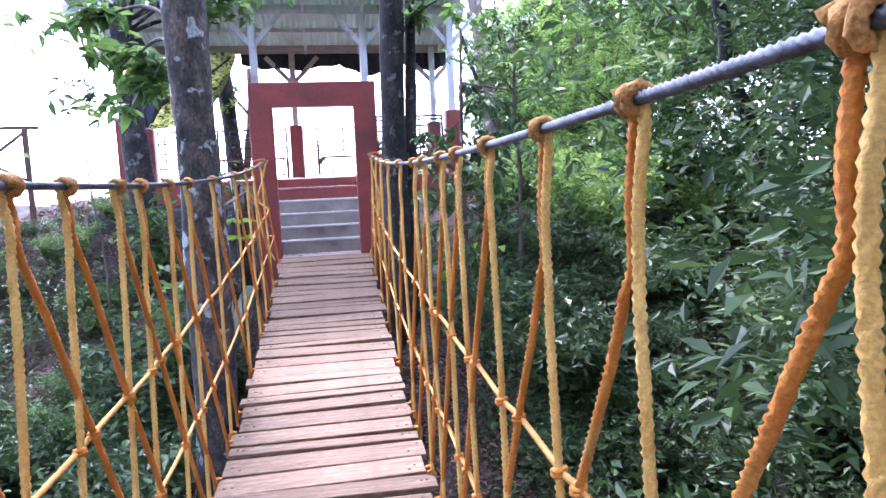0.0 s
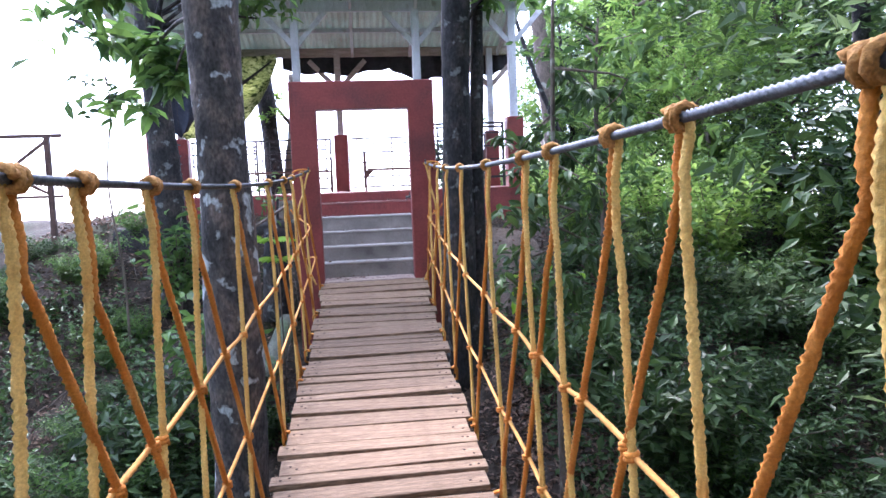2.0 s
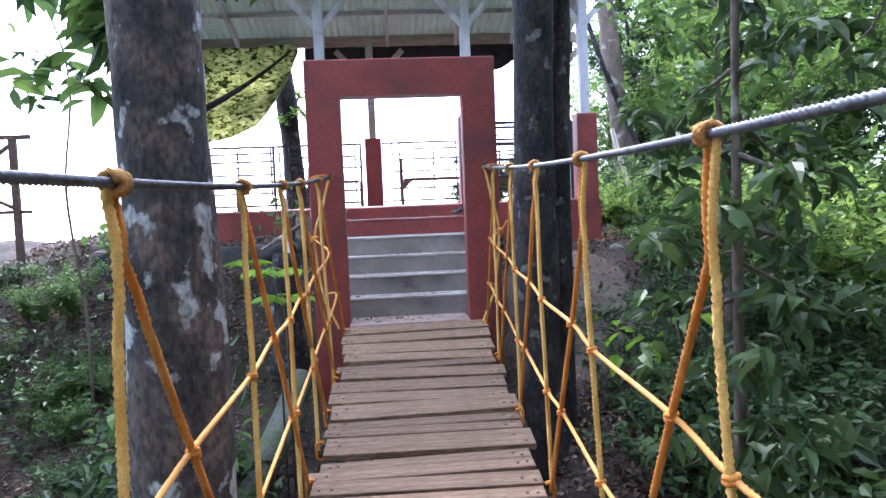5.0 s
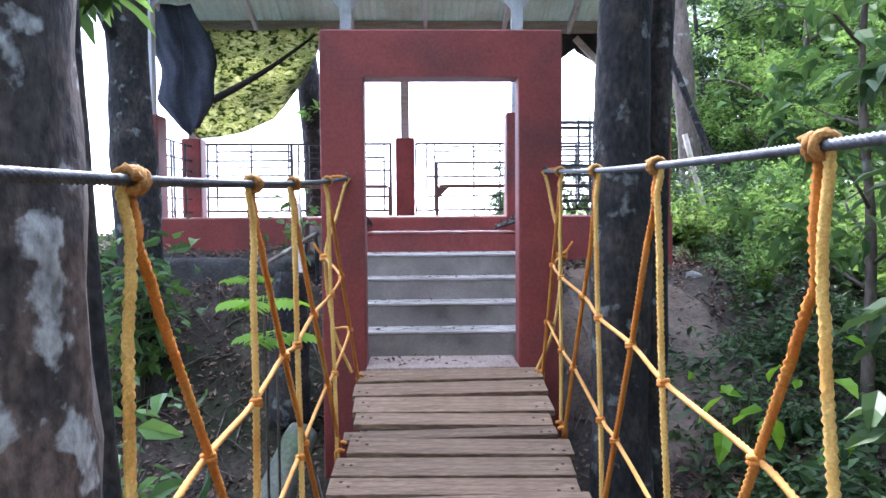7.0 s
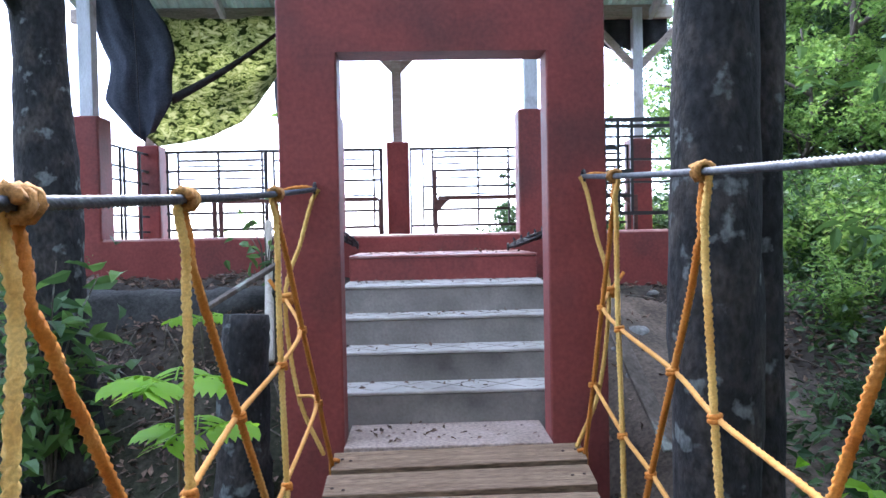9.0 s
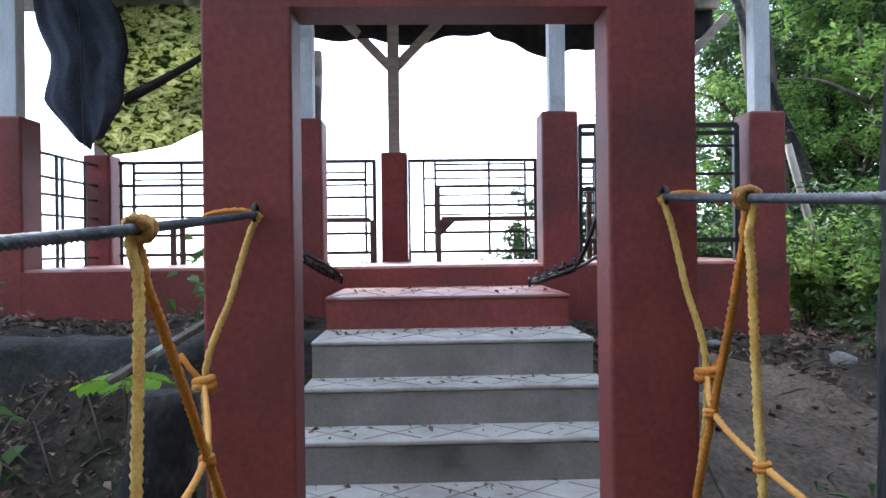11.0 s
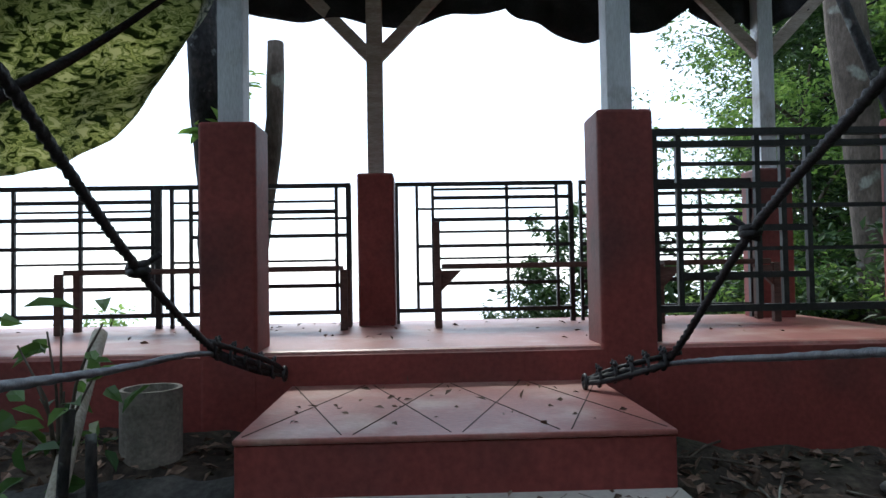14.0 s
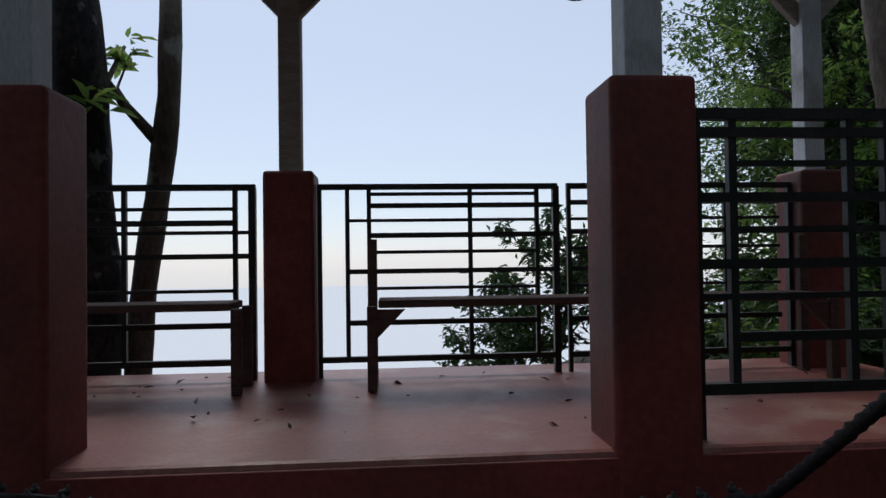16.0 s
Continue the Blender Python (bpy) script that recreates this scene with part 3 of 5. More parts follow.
for side in (1, -1):
    pts = [cable_at(side, y) for y in np.concatenate([np.arange(0.0, -10.5, -0.0052), np.arange(-10.5, DECK_END - 0.1, -0.03)])]
    link("hand_cable", tube(Geo(), pts, 0.0108, 18, 6, 0.17, 0.11).mesh("hand_cable"), M_CABLE, bridge, "twisted steel hand cable", True)
    hs = HANG[side]
    marks = {0.58: [], 0.30: []}
    for i, y in enumerate(hs):
        top = cable_at(side, y)
        rnd = random.Random(100 * side + i)
        join = rnd.uniform(0.06, 0.16)
        fall = top.z - deck_z(y) - 0.2
        ys = (min(-0.14 - 0.05 * i, y + (0.50 if side > 0 else 0.62) * fall), y - 0.22)
        for j, fy in enumerate(ys):
            g = Geo()
            f = foot(side, fy)
            o = 0.018 * (1 if j else -1)
            mid = top + Vector((0, -o, -0.035))
            low = top.lerp(f, join) + Vector((side * 0.004, 0, 0))
            low.y = top.y - o * 0.75
            path = [top + Vector((0, -o * 0.4, 0.022)), mid + Vector((0.012 * side, 0, 0.01)), (mid + Vector((0, 0, -0.02))).lerp(low, 0.5), low]
            path += [low.lerp(f, t) + Vector((rnd.uniform(-0.004, 0.004), 0, 0)) for t in (0.04, 0.12, 0.33, 0.66, 1.0)]
            tube(g, curve_points(path, 0.0095), 0.0106, 12, 3, 0.30, 0.062)
            link("hanger_rope", g.mesh("hanger_rope"), (M_ROPE, M_PALEROPE)[j], bridge, ("", "sun-bleached straw-yellow rope")[j], True)
            for fr in marks:
                t = max(0.0, (fr_z := (top.z + (f.z - top.z) * (1 - fr))) and (low.z - fr_z) / (low.z - f.z))
                marks[fr].append(low.lerp(f, t))
        g = Geo()
        loop = []
        for k in range(30):
            a = 2 * math.pi * k / 12
            loop.append(top + Vector((math.cos(a) * 0.021, -0.028 + 0.056 * k / 29, math.sin(a) * 0.021)))
        tube(g, curve_points(loop, 0.008), 0.0105, 9, 3, 0.28, 0.06)
        link("cable_loop", g.mesh("cable_loop"), M_WORNROPE, bridge, "rope wound round the cable", True)
        for fy in ys:
            g = Geo()
            f = foot(side, fy)
            tube(g, [f + Vector((-side * 0.035, 0, 0.046)), f + Vector((-side * 0.01, 0, 0.054)), f + Vector((side * 0.012, 0, 0.04)), f + Vector((side * 0.01, 0, -0.05)), f + Vector((-side * 0.06, 0, -0.07))], 0.0105, 7)
            link("foot_lashing", g.mesh("foot_lashing"), M_ROPE, bridge, "", True)
    for fr, mk in marks.items():
        mk.sort(key=lambda p: -p.y)
        start = Vector((side * 0.83, -0.13, 0.80)) if fr > 0.5 else Vector((side * 0.78, -0.11, 0.30))
        g = Geo()
        tube(g, curve_points([start] + [p + Vector((side * 0.008, 0, 0)) for p in mk], 0.012), 0.0086, 10, 3, 0.20, 0.07)
        link("side_rope", g.mesh("side_rope"), M_SIDEROPE, bridge, "", True)
        for j, p in enumerate(mk):
            g = Geo()
            knot(g, p, 0.015, j)
            link("knot", g.mesh("knot"), M_ROPE, bridge, "", True)
    bolt = Geo()
    ring = [cable_at(side, 0) + Vector((0.0, -0.03 + 0.03 * math.cos(a), 0.03 * math.sin(a))) for a in np.linspace(0, 2 * math.pi, 17)]
    tube(bolt, ring, 0.008, 6)
    link("eye_bolt", bolt.mesh("eye_bolt"), M_IRON, bridge, "rusty eye bolt", True)
    lo = Geo()
    tube(lo, [Vector((side * 0.55 + CO + CX * y, y, deck_z(y) - 0.06)) for y in np.arange(-0.02, DECK_END, -0.3)], 0.014, 8)
    link("deck_cable", lo.mesh("deck_cable"), M_CABLE, bridge, "", True)

# ---------------------------------------------------------------- cloths on the pavilion


def cloth(name, label, mat, width, rows, fn, cat):
    """A thin sheet; fn(u, v) gives the place for u along the top and v down."""
    g = Geo()
    v = []
    for j in range(rows + 1):
        for i in range(width + 1):
            v.append(fn(i / width, j / rows))
    f = [(j * (width + 1) + i, j * (width + 1) + i + 1, (j + 1) * (width + 1) + i + 1, (j + 1) * (width + 1) + i) for j in range(rows) for i in range(width)]
    ob = link(name, g.add(v, f).mesh(name), mat, smooth=True)
    so = ob.modifiers.new("thickness", "SOLIDIFY")
    so.thickness = 0.003
    return tagged(ob, label, cat)


def camo_sheet(u, v):
    x = -3.34 + 1.92 * u
    top = 3.56 - 0.06 * math.sin(math.pi * u)
    low = float(np.interp(x, [-3.34, -3.04, -2.75, -2.33, -2.05, -1.71, -1.53, -1.42], [2.45, 2.14, 2.16, 2.25, 2.37, 2.74, 3.08, 3.44]))
    z = top + (low - top) * v
    fold = 0.09 * math.sin(9 * (v - 0.55 * u)) * v + 0.03 * math.sin(23 * u + 4 * v) + 0.012 * math.sin(41 * u - 17 * v)
    return (x, 3.86 + fold + 0.10 * math.sin(math.pi * v), z)


def dark_fold(u, v):
    left = float(np.interp(v, [0, 0.5, 0.78, 1], [-3.62, -3.41, -3.42, -3.18]))
    right = float(np.interp(v, [0, 0.25, 0.5, 0.8, 1], [-3.0, -2.78, -2.68, -2.76, -2.9]))
    x = left + (right - left) * u
    low = 2.14 + 0.22 * abs(u - 0.5)
    z = 3.76 + (low - 3.76) * v
    return (x + 0.02 * math.sin(14 * v + 3 * u), 3.66 + 0.035 * math.sin(11 * u + 2.5 * v) + 0.012 * math.sin(31 * u - 9 * v) - 0.06 * v, z)


def strap_fold(u, v):
    a = Vector((-2.76, 3.70, 2.60)).lerp(Vector((-1.48, 3.74, 3.42)), u)
    return (a.x, a.y - 0.03 * math.sin(math.pi * v), a.z - 0.05 * math.sin(math.pi * u) - (0.03 + 0.08 * (1 - u)) * (v - 0.5))


def valance(x0, x1, sag, seed):
    def fn(u, v):
        x = x0 + (x1 - x0) * u
        low = 3.34 - sag * math.sin(math.pi * u) ** 0.8 + 0.02 * math.sin(17 * u + seed)
        return (x, 4.16 + 0.06 * math.sin(11 * u + seed) * v + 0.02 * math.sin(30 * u), 3.66 + (low - 3.66) * v)
    return fn


sheet = cloth("tarpaulin", "camouflage printed tarpaulin hung slack under the roof", M_CAMO, 44, 26, camo_sheet, "tarpaulin")
drape = cloth("dark_drape", "bunched dark tarpaulin hanging from the roof beam", M_DRAPE, 16, 30, dark_fold, "tarpaulin")
cord = tube(Geo(), curve_points([(-3.10, 3.56, 3.72), (-3.06, 3.54, 3.0), (-3.04, 3.53, 2.14)], 0.1), 0.004, 6)
link("cord", cord.mesh("cord"), M_DARKCABLE, drape, "thin dark cord hanging down the cloth", True)
fold = cloth("fold", "", M_BLACKNET, 30, 5, strap_fold, "")
fold.parent = sheet
cloth("shade_net", "black shade netting sagging under the roof edge", M_BLACKNET, 40, 8, valance(-1.35, 0.55, 0.10, 1), "shade net")
cloth("shade_net", "black shade netting sagging under the roof edge", M_BLACKNET, 40, 8, valance(0.55, 1.9, 0.22, 4), "shade net")
cloth("shade_net", "black shade netting sagging under the roof edge", M_BLACKNET, 30, 8, valance(1.9, 2.75, 0.16, 7), "shade net")

# ---------------------------------------------------------------- anchor cables behind the gate
for side in (1, -1):
    ob = thing("anchor_cable", "tarred black stay cable knotted to a step anchor", "cable", group="anchor cables")
    foot_p = Vector((0.64, 2.40, 0.985)) if side > 0 else Vector((-0.72, 2.60, 1.02))
    split = Vector((0.93, 2.17, 1.11)) if side > 0 else Vector((-0.92, 2.18, 1.19))
    top_p = Vector((side * 0.85, 0.20, 2.16))
    g = Geo()
    mid = Vector((0.98, 1.55, 1.60)) if side > 0 else Vector((-0.95, 1.55, 1.51))
    path = [foot_p, foot_p.lerp(split, 0.5), split, mid, Vector((side * 0.89, 0.8, 1.88)), top_p]
    tube(g, curve_points(path, 0.014), 0.0135, 10, 3, 0.28, 0.11)
    link("stay", g.mesh("stay"), M_DARKCABLE, ob, "", True)
    g = Geo()
    tie = cable_at(side, 0)
    tail = [foot_p + Vector((0, 0, -0.012)), split + Vector((0, 0, -0.02)), Vector((side * 0.90, 1.2, 1.25)), Vector((tie.x + side * 0.02, 0.19, tie.z))]
    tube(g, curve_points(tail, 0.016), 0.0105, 9, 6, 0.13, 0.11)
    link("tail_cable", g.mesh("tail_cable"), M_CABLE, ob, "twisted steel cable", True)
    for k, off in enumerate(((0.018, 0.012, 0.022), (-0.014, -0.018, -0.02), (0.002, 0.02, -0.026))):
        g = Geo()
        o = Vector(off)
        back = split + (split - foot_p) * (0.12 - 0.10 * k)
        tube(g, curve_points([foot_p + o * 0.3, foot_p.lerp(split, 0.3) + o, foot_p.lerp(split, 0.75) + o, back + o * 0.7], 0.014), 0.0115, 9, 6, 0.16, 0.09)
        link("doubled_strand", g.mesh("doubled_strand"), M_DARKCABLE, ob, "", True)
    for k in range(5):
        p = foot_p.lerp(split, 0.18 + 0.19 * k)
        clamp = Geo()
        ring = [p + Vector((0.0, 0.034 * math.cos(a), 0.036 * math.sin(a))) for a in np.linspace(0, 2 * math.pi, 13)]
        tube(clamp, ring, 0.0075, 6)
        saddle = link("cable_clamp", clamp.mesh("cable_clamp"), M_DARKCABLE, ob, "rusty wire rope clamp", True)
        for dy in (-0.02, 0.02):
            b = Geo()
            tube(b, [p + Vector((0.0, dy, 0.02)), p + Vector((side * 0.006 * (k % 3 - 1), dy, 0.060))], 0.0055, 6)
            tube(b, [p + Vector((0.0, dy, 0.038)), p + Vector((0.0, dy, 0.050))], 0.011, 6)
            link("bolt", b.mesh("bolt"), M_DARKCABLE, saddle, "", True)
    g = Geo()
    knot(g, mid, 0.026, 34)
    tube(g, [mid, mid + Vector((side * 0.02, -0.03, 0.05)), mid + Vector((side * 0.05, -0.05, 0.075))], 0.012, 7)
    tube(g, [mid, mid + Vector((-side * 0.03, 0.02, 0.03)), mid + Vector((-side * 0.06, 0.02, 0.05))], 0.010, 7)
    link("knot", g.mesh("knot"), M_DARKCABLE, ob, "", True)
    g = Geo()
    tube(g, [foot_p + Vector((0, 0.03 * math.cos(a), 0.03 * math.sin(a))) for a in np.linspace(0, 2 * math.pi, 15)], 0.009, 6)
    link("anchor_ring", g.mesh("anchor_ring"), M_IRON, ob, "", True)

for side in (1, -1):
    ob = thing("loose_rope", "loose orange rope knotted to the gate post", "rope", group="loose ropes")
    g = Geo()
    a = cable_at(side, -0.03)
    tie = Vector((side * 0.83, -0.13, 0.80))
    pth = [a + Vector((-side * 0.02, -0.01, 0.0)), a.lerp(tie, 0.12), a.lerp(tie, 0.5), tie, Vector((side * 0.78, -0.11, 0.30)), Vector((side * 0.66, -0.09, -0.02))]
    tube(g, curve_points(pth, 0.0125), 0.0106, 12, 3, 0.30, 0.062)
    link("strand", g.mesh("strand"), M_PALEROPE, ob, "sun-bleached straw-yellow rope", True)
    g = Geo()
    knot(g, pth[3], 0.028, 5)
    tube(g, [pth[3], pth[3] + Vector((side * 0.05, 0.01, 0.05)), pth[3] + Vector((side * 0.08, 0, 0.10))], 0.010, 7)
    link("knot", g.mesh("knot"), M_ROPE, ob, "", True)
    g = Geo()
    tube(g, curve_points([a, a + Vector((side * 0.05, -0.04, 0.01)), a + Vector((side * 0.14, -0.03, 0.0)), a + Vector((side * 0.19, -0.02, -0.03))], 0.0125), 0.0105, 8, 3, 0.2, 0.075)
    link("tail", g.mesh("tail"), M_ROPE, ob, "", True)

# ---------------------------------------------------------------- small things by the gate
g = Geo()
ring_o = [(0.125 * math.cos(a), 0.125 * math.sin(a)) for a in np.linspace(0, 2 * math.pi, 28, endpoint=False)]
pv = [(x, y, 0.0) for x, y in ring_o] + [(x, y, 0.31) for x, y in ring_o] + [(x * 0.86, y * 0.86, 0.31) for x, y in ring_o] + [(x * 0.86, y * 0.86, 0.06) for x, y in ring_o]
pf = [(r * 28 + k, r * 28 + (k + 1) % 28, (r + 1) * 28 + (k + 1) % 28, (r + 1) * 28 + k) for r in range(3) for k in range(28)] + [tuple(range(84, 112))]
pipe = link("pipe_section", g.add(pv, pf).mesh("pipe_section"), M_PIPE)
pipe.location = (-1.23, 2.34, gz(-1.23, 2.34) - 0.02)
tagged(pipe, "short grey concrete pipe standing on soil", "pipe")

pole = tube(Geo(), curve_points([(-1.25, 1.32, 0.20), (-1.38, 1.93, 0.81), (-1.487, 2.43, 1.24)], 0.08), lambda t: 0.036 - 0.004 * t, 12, rough=0.05)
tagged(link("wooden_stake", pole.mesh("wooden_stake"), M_PALEWOOD, smooth=True), "pale bare wooden stake leaning in soil", "stake")
for x, y, h, lean in ((-1.31, 1.76, 1.04, 0.03), (-1.18, 1.74, 0.96, -0.02)):
    st = tube(Geo(), curve_points([(x, y, gz(x, y) - 0.05), (x + lean * 0.4, y, (gz(x, y) + h) / 2), (x + lean, y + 0.02, h)], 0.06), 0.019, 9, rough=0.12, seed=int(h * 100))
    tagged(link("wooden_stake", st.mesh("wooden_stake"), M_BARK, smooth=True), "thin dark stake stuck in the soil", "stake")
for p, q, w in (((-1.42, 0.46, 0.70), (-1.02, 0.74, 0.96), 0.075), ((1.22, 0.05, -0.1), (1.12, 0.75, 0.46), 0.10)):
    tagged(part("loose_board", bar(p, q, w, 0.025), M_BARK2), "weathered grey-brown board lying on the bank", "board", group="loose boards")

rs = random.Random(4)
lv, lf = [], []
for i in range(91):
    x = -0.71 - 2.9 * i / 90
    for k, (dy, dz) in enumerate(((0.16, 0.0), (0.05, 0.01), (-0.06, -0.01), (-0.10, -0.05), (-0.11, -0.14), (-0.13, -0.24), (-0.16, -0.36), (-0.18, -0.5))):
        n = noise.noise(Vector((x * 2.3, k * 0.6, 1.0))) * 0.06 + noise.noise(Vector((x * 7.0, k * 1.1, 5.0))) * 0.035
        lv.append((x, 1.98 + 0.03 * (x + 0.7) + dy + n * (1.0 if k > 1 else 0.2), 0.69 + dz + 0.55 * n))
lf = [(i * 8 + k, i * 8 + k + 1, i * 8 + k + 9, i * 8 + k + 8) for i in range(90) for k in range(7)]
tagged(link("stone_ledge", Geo().add(lv, lf).mesh("stone_ledge"), M_EDGING, smooth=True), "dark uneven stone ledge holding back the soil", "ledge")
for k in range(5):
    bm = bmesh.new()
    bmesh.ops.create_icosphere(bm, subdivisions=2, radius=1)
    w = rs.uniform(0.04, 0.09)
    for v in bm.verts:
        v.co = Vector((v.co.x * w * 1.3, v.co.y * w, v.co.z * w * 0.7)) * (1 + 0.35 * noise.noise(v.co * 1.9 + Vector((k, 0, 0))))
    x, y = rs.uniform(1.1, 3.0), rs.uniform(0.6, 2.3)
    ob = part("stone", bm, M_STONE, None, "", True)
    ob.location = (x, y, gz(x, y) + 0.01)
    ob.rotation_euler = (0, 0, rs.uniform(0, 3))
    tagged(ob, "rough grey stone half sunk in the soil", "stone", group="stones on the bank")

stand = thing("wooden_stand", "rustic wooden stand with crossed braces on the bank", "stand")
for p, q, w in (((-6.07, 1.86, 2.06), (-4.22, 1.86, 2.05), 0.05), ((-4.42, 1.86, 0.3), (-4.42, 1.86, 2.05), 0.07), ((-5.87, 1.86, 0.3), (-5.87, 1.86, 2.05), 0.07),
                ((-4.45, 1.89, 1.98), (-5.77, 1.89, 1.0), 0.04), ((-4.45, 1.83, 1.25), (-5.77, 1.83, 1.95), 0.04), ((-5.97, 1.88, 1.2), (-4.27, 1.88, 1.2), 0.04)):
    part("timber", bar(p, q, w, w), M_BENCH, stand)

# scored lines on the treads and litter on them
for i in range(5):
    depth = SY[i + 1] - SY[i] - 0.03
    n = 5 if i < 3 else 4
    w = (SXR[i] - SXL[i]) / n
    ob = steps
    for k in range(n):
        for s in (0, 1):
            a = (SXL[i] + w * (k + s) * 1.0 + (0.02 if s == 0 else -0.02), SY[i] + 0.03, SZ[i] + 0.0005)
            b = (SXL[i] + w * (k + 1 - s) + (-0.02 if s == 0 else 0.02), SY[i] + depth, SZ[i] + 0.0005)
            part("score_line", bar(a, b, 0.004, 0.003, 0), M_CONCRETE if i < 4 else M_NAIL, ob)
lr = np.random.default_rng(8)
for i in range(-1, 6):
    n = (46, 22, 24, 30, 52, 46, 60)[i + 1]
    if i < 0:
        px = np.stack([lr.uniform(-0.5, 0.5, n), lr.uniform(0.0, 0.36, n), np.full(n, 0.006)], 1)
    elif i < 5:
        px = np.stack([lr.uniform(SXL[i] + 0.05, SXR[i] - 0.05, n), SY[i] + 0.03 + (SY[i + 1] - SY[i] - 0.06) * lr.beta(2, 1.2, n), np.full(n, SZ[i] + 0.006)], 1)
    else:
        px = np.stack([lr.uniform(-2.9, 2.3, n), lr.uniform(2.97, 4.2, n), np.full(n, FZ + 0.006)], 1)
    g = leaves(Geo(), px, lr, 0.036 if i < 5 else 0.04, 0.0, 0.5)
    tagged(link("fallen_leaves", g.mesh("fallen_leaves"), M_LITTER), "scattered dry brown leaf crumbs on the steps", "leaf litter", kind="stuff")

# ---------------------------------------------------------------- trees


def trunk_mesh(pts, r0, r1, seed, segs=14, flare=0.35):
    cp = curve_points(pts, 0.16)
    wob = random.Random(seed)
    ph = wob.uniform(0, 6)
    return tube(Geo(), cp, lambda t: (r0 + (r1 - r0) * t) * (1 + flare * max(0, 1 - t * 9) ** 2 + 0.05 * math.sin(t * 31 + ph)), segs, rough=0.09, seed=seed)


def grow(name, label, pts, r0, r1, bark, limbs, leaf_mat, leaf_n, leaf_size, clump, seed, fine=False, droop=0.35):
    """A tree: trunk along pts, limbs (start fraction, end point, radius), leaves in clumps round the limb ends."""
    rng = np.random.default_rng(seed)
    base = Vector(pts[0])
    ob = thing(name, label, "tree", base)
    loc = [Vector(p) - base for p in pts]
    link("trunk", trunk_mesh(loc, r0, r1, seed).mesh("trunk"), bark, ob, "", True)
    cp = curve_points(loc, 0.16)
    cl = []
    for k, (t, end, r) in enumerate(limbs):
        st = cp[min(len(cp) - 1, int(t * (len(cp) - 1)))]
        e = Vector(end) - base
        m = st.lerp(e, 0.5) + Vector((rng.normal() * 0.12, rng.normal() * 0.12, 0.10 * (e - st).length))
        link("limb", tube(Geo(), curve_points([st, m, e], 0.15), lambda q, r=r: r * (1 - 0.75 * q), 7, rough=0.1, seed=k).mesh("limb"), bark, ob, "", True)
        cl.append((e, 1.0))
        cl.append((m.lerp(e, 0.55), 0.7))
    if cl and leaf_n:
        g = Geo()
        per = max(1, leaf_n // len(cl))
        for c, w in cl:
            sub = rng.normal(size=(max(3, per // 45), 3)) * np.array([1, 1, 0.7]) * clump * w
            which = rng.integers(0, len(sub), per)
            pos = np.array(c) + sub[which] + rng.normal(size=(per, 3)) * clump * 0.22
            leaves(g, pos, rng, leaf_size, droop, fine=fine)
        link("crown", g.mesh("crown"), leaf_mat, ob)
    return ob


def bare(x, y, lean, height, r, seed, bark=None, name="tree", label="tall bare tree trunk with dark lichen-spotted bark", limbs=(), **kw):
    z = gz(x, y) - 0.15
    pts = [(x, y, z)] + [(x + lean[0] * t + 0.05 * math.sin(seed + 5 * t), y + lean[1] * t + 0.05 * math.cos(seed * 2 + 4 * t), z + height * t) for t in (0.25, 0.5, 0.75, 1.0)]
    return grow(name, label, pts, r, r * 0.62, bark or M_BARK, limbs, kw.get("leaf", M_LEAF), kw.get("n", 0), kw.get("size", 0.16), kw.get("clump", 0.5), seed, kw.get("fine", False))


# the trunks beside the bridge; high unseen crowns are added to shade the deck
def crown(x, y, z, n, reach):
    return [(min(0.98, 0.62 + 0.36 * k / n), (x + reach * (0.4 + 0.6 * ((k * 7) % 5) / 4) * math.cos(2.4 * k), y + reach * (0.4 + 0.6 * ((k * 7) % 5) / 4) * math.sin(2.4 * k), z + 0.16 * k), 0.05) for k in range(n)]


bare(-1.042, -3.437, (0.06, 0.05), 11.0, 0.205, 1, bark=M_BARK_LICHEN, limbs=[(0.42, (-2.0, -1.65, 2.35), 0.03), (0.40, (-1.75, -1.8, 2.05), 0.02), (0.44, (-2.3, -1.9, 2.75), 0.03), 
     (0.7, (-2.6, -3.4, 4.6), 0.05), (0.75, (-0.4, -1.4, 5.0), 0.05)] + crown(-0.9, -4.2, 5.6, 18, 2.4), n=2900, size=0.21, clump=0.22, fine=True, label="tall dark trunk spotted with lichen beside the bridge")
# Two unseen trees, added overhead to shade the planks and right slope.
bare(-2.5, -8.8, (0.3, 0.2), 10.0, 0.17, 8, limbs=crown(-0.7, -7.9, 5.6, 18, 2.4), n=2300, size=0.2, clump=0.3, fine=True, label="unseen tall tree added to shade the bridge")
bare(3.7, -6.9, (-0.3, 0.6), 8.5, 0.13, 9, limbs=crown(2.9, -4.8, 4.9, 16, 2.2), n=2100, size=0.2, clump=0.3, fine=True, label="unseen dark tree added to shade the slope")
bare(-1.13, -2.5, (-0.3, 0.0), 7.0, 0.034, 2, label="thin straight young tree on the bank", name="sapling")
bare(-2.47, 0.86, (-0.42, 0.4), 9.0, 0.20, 3, limbs=[(0.33, (-3.6, 0.9, 3.4), 0.07), (0.4, (-2.3, 0.6, 3.9), 0.06), (0.42, (-1.3, 1.15, 3.45), 0.04), (0.43, (-0.75, 1.1, 3.75), 0.03), (0.44, (-1.5, 1.0, 3.9), 0.03), (0.42, (-1.0, 1.2, 4.1), 0.03), (0.6, (-4.6, 1.4, 5.0), 0.06)], n=420, size=0.20, clump=0.3, fine=True, label="thick leaning trunk on the bank edge")
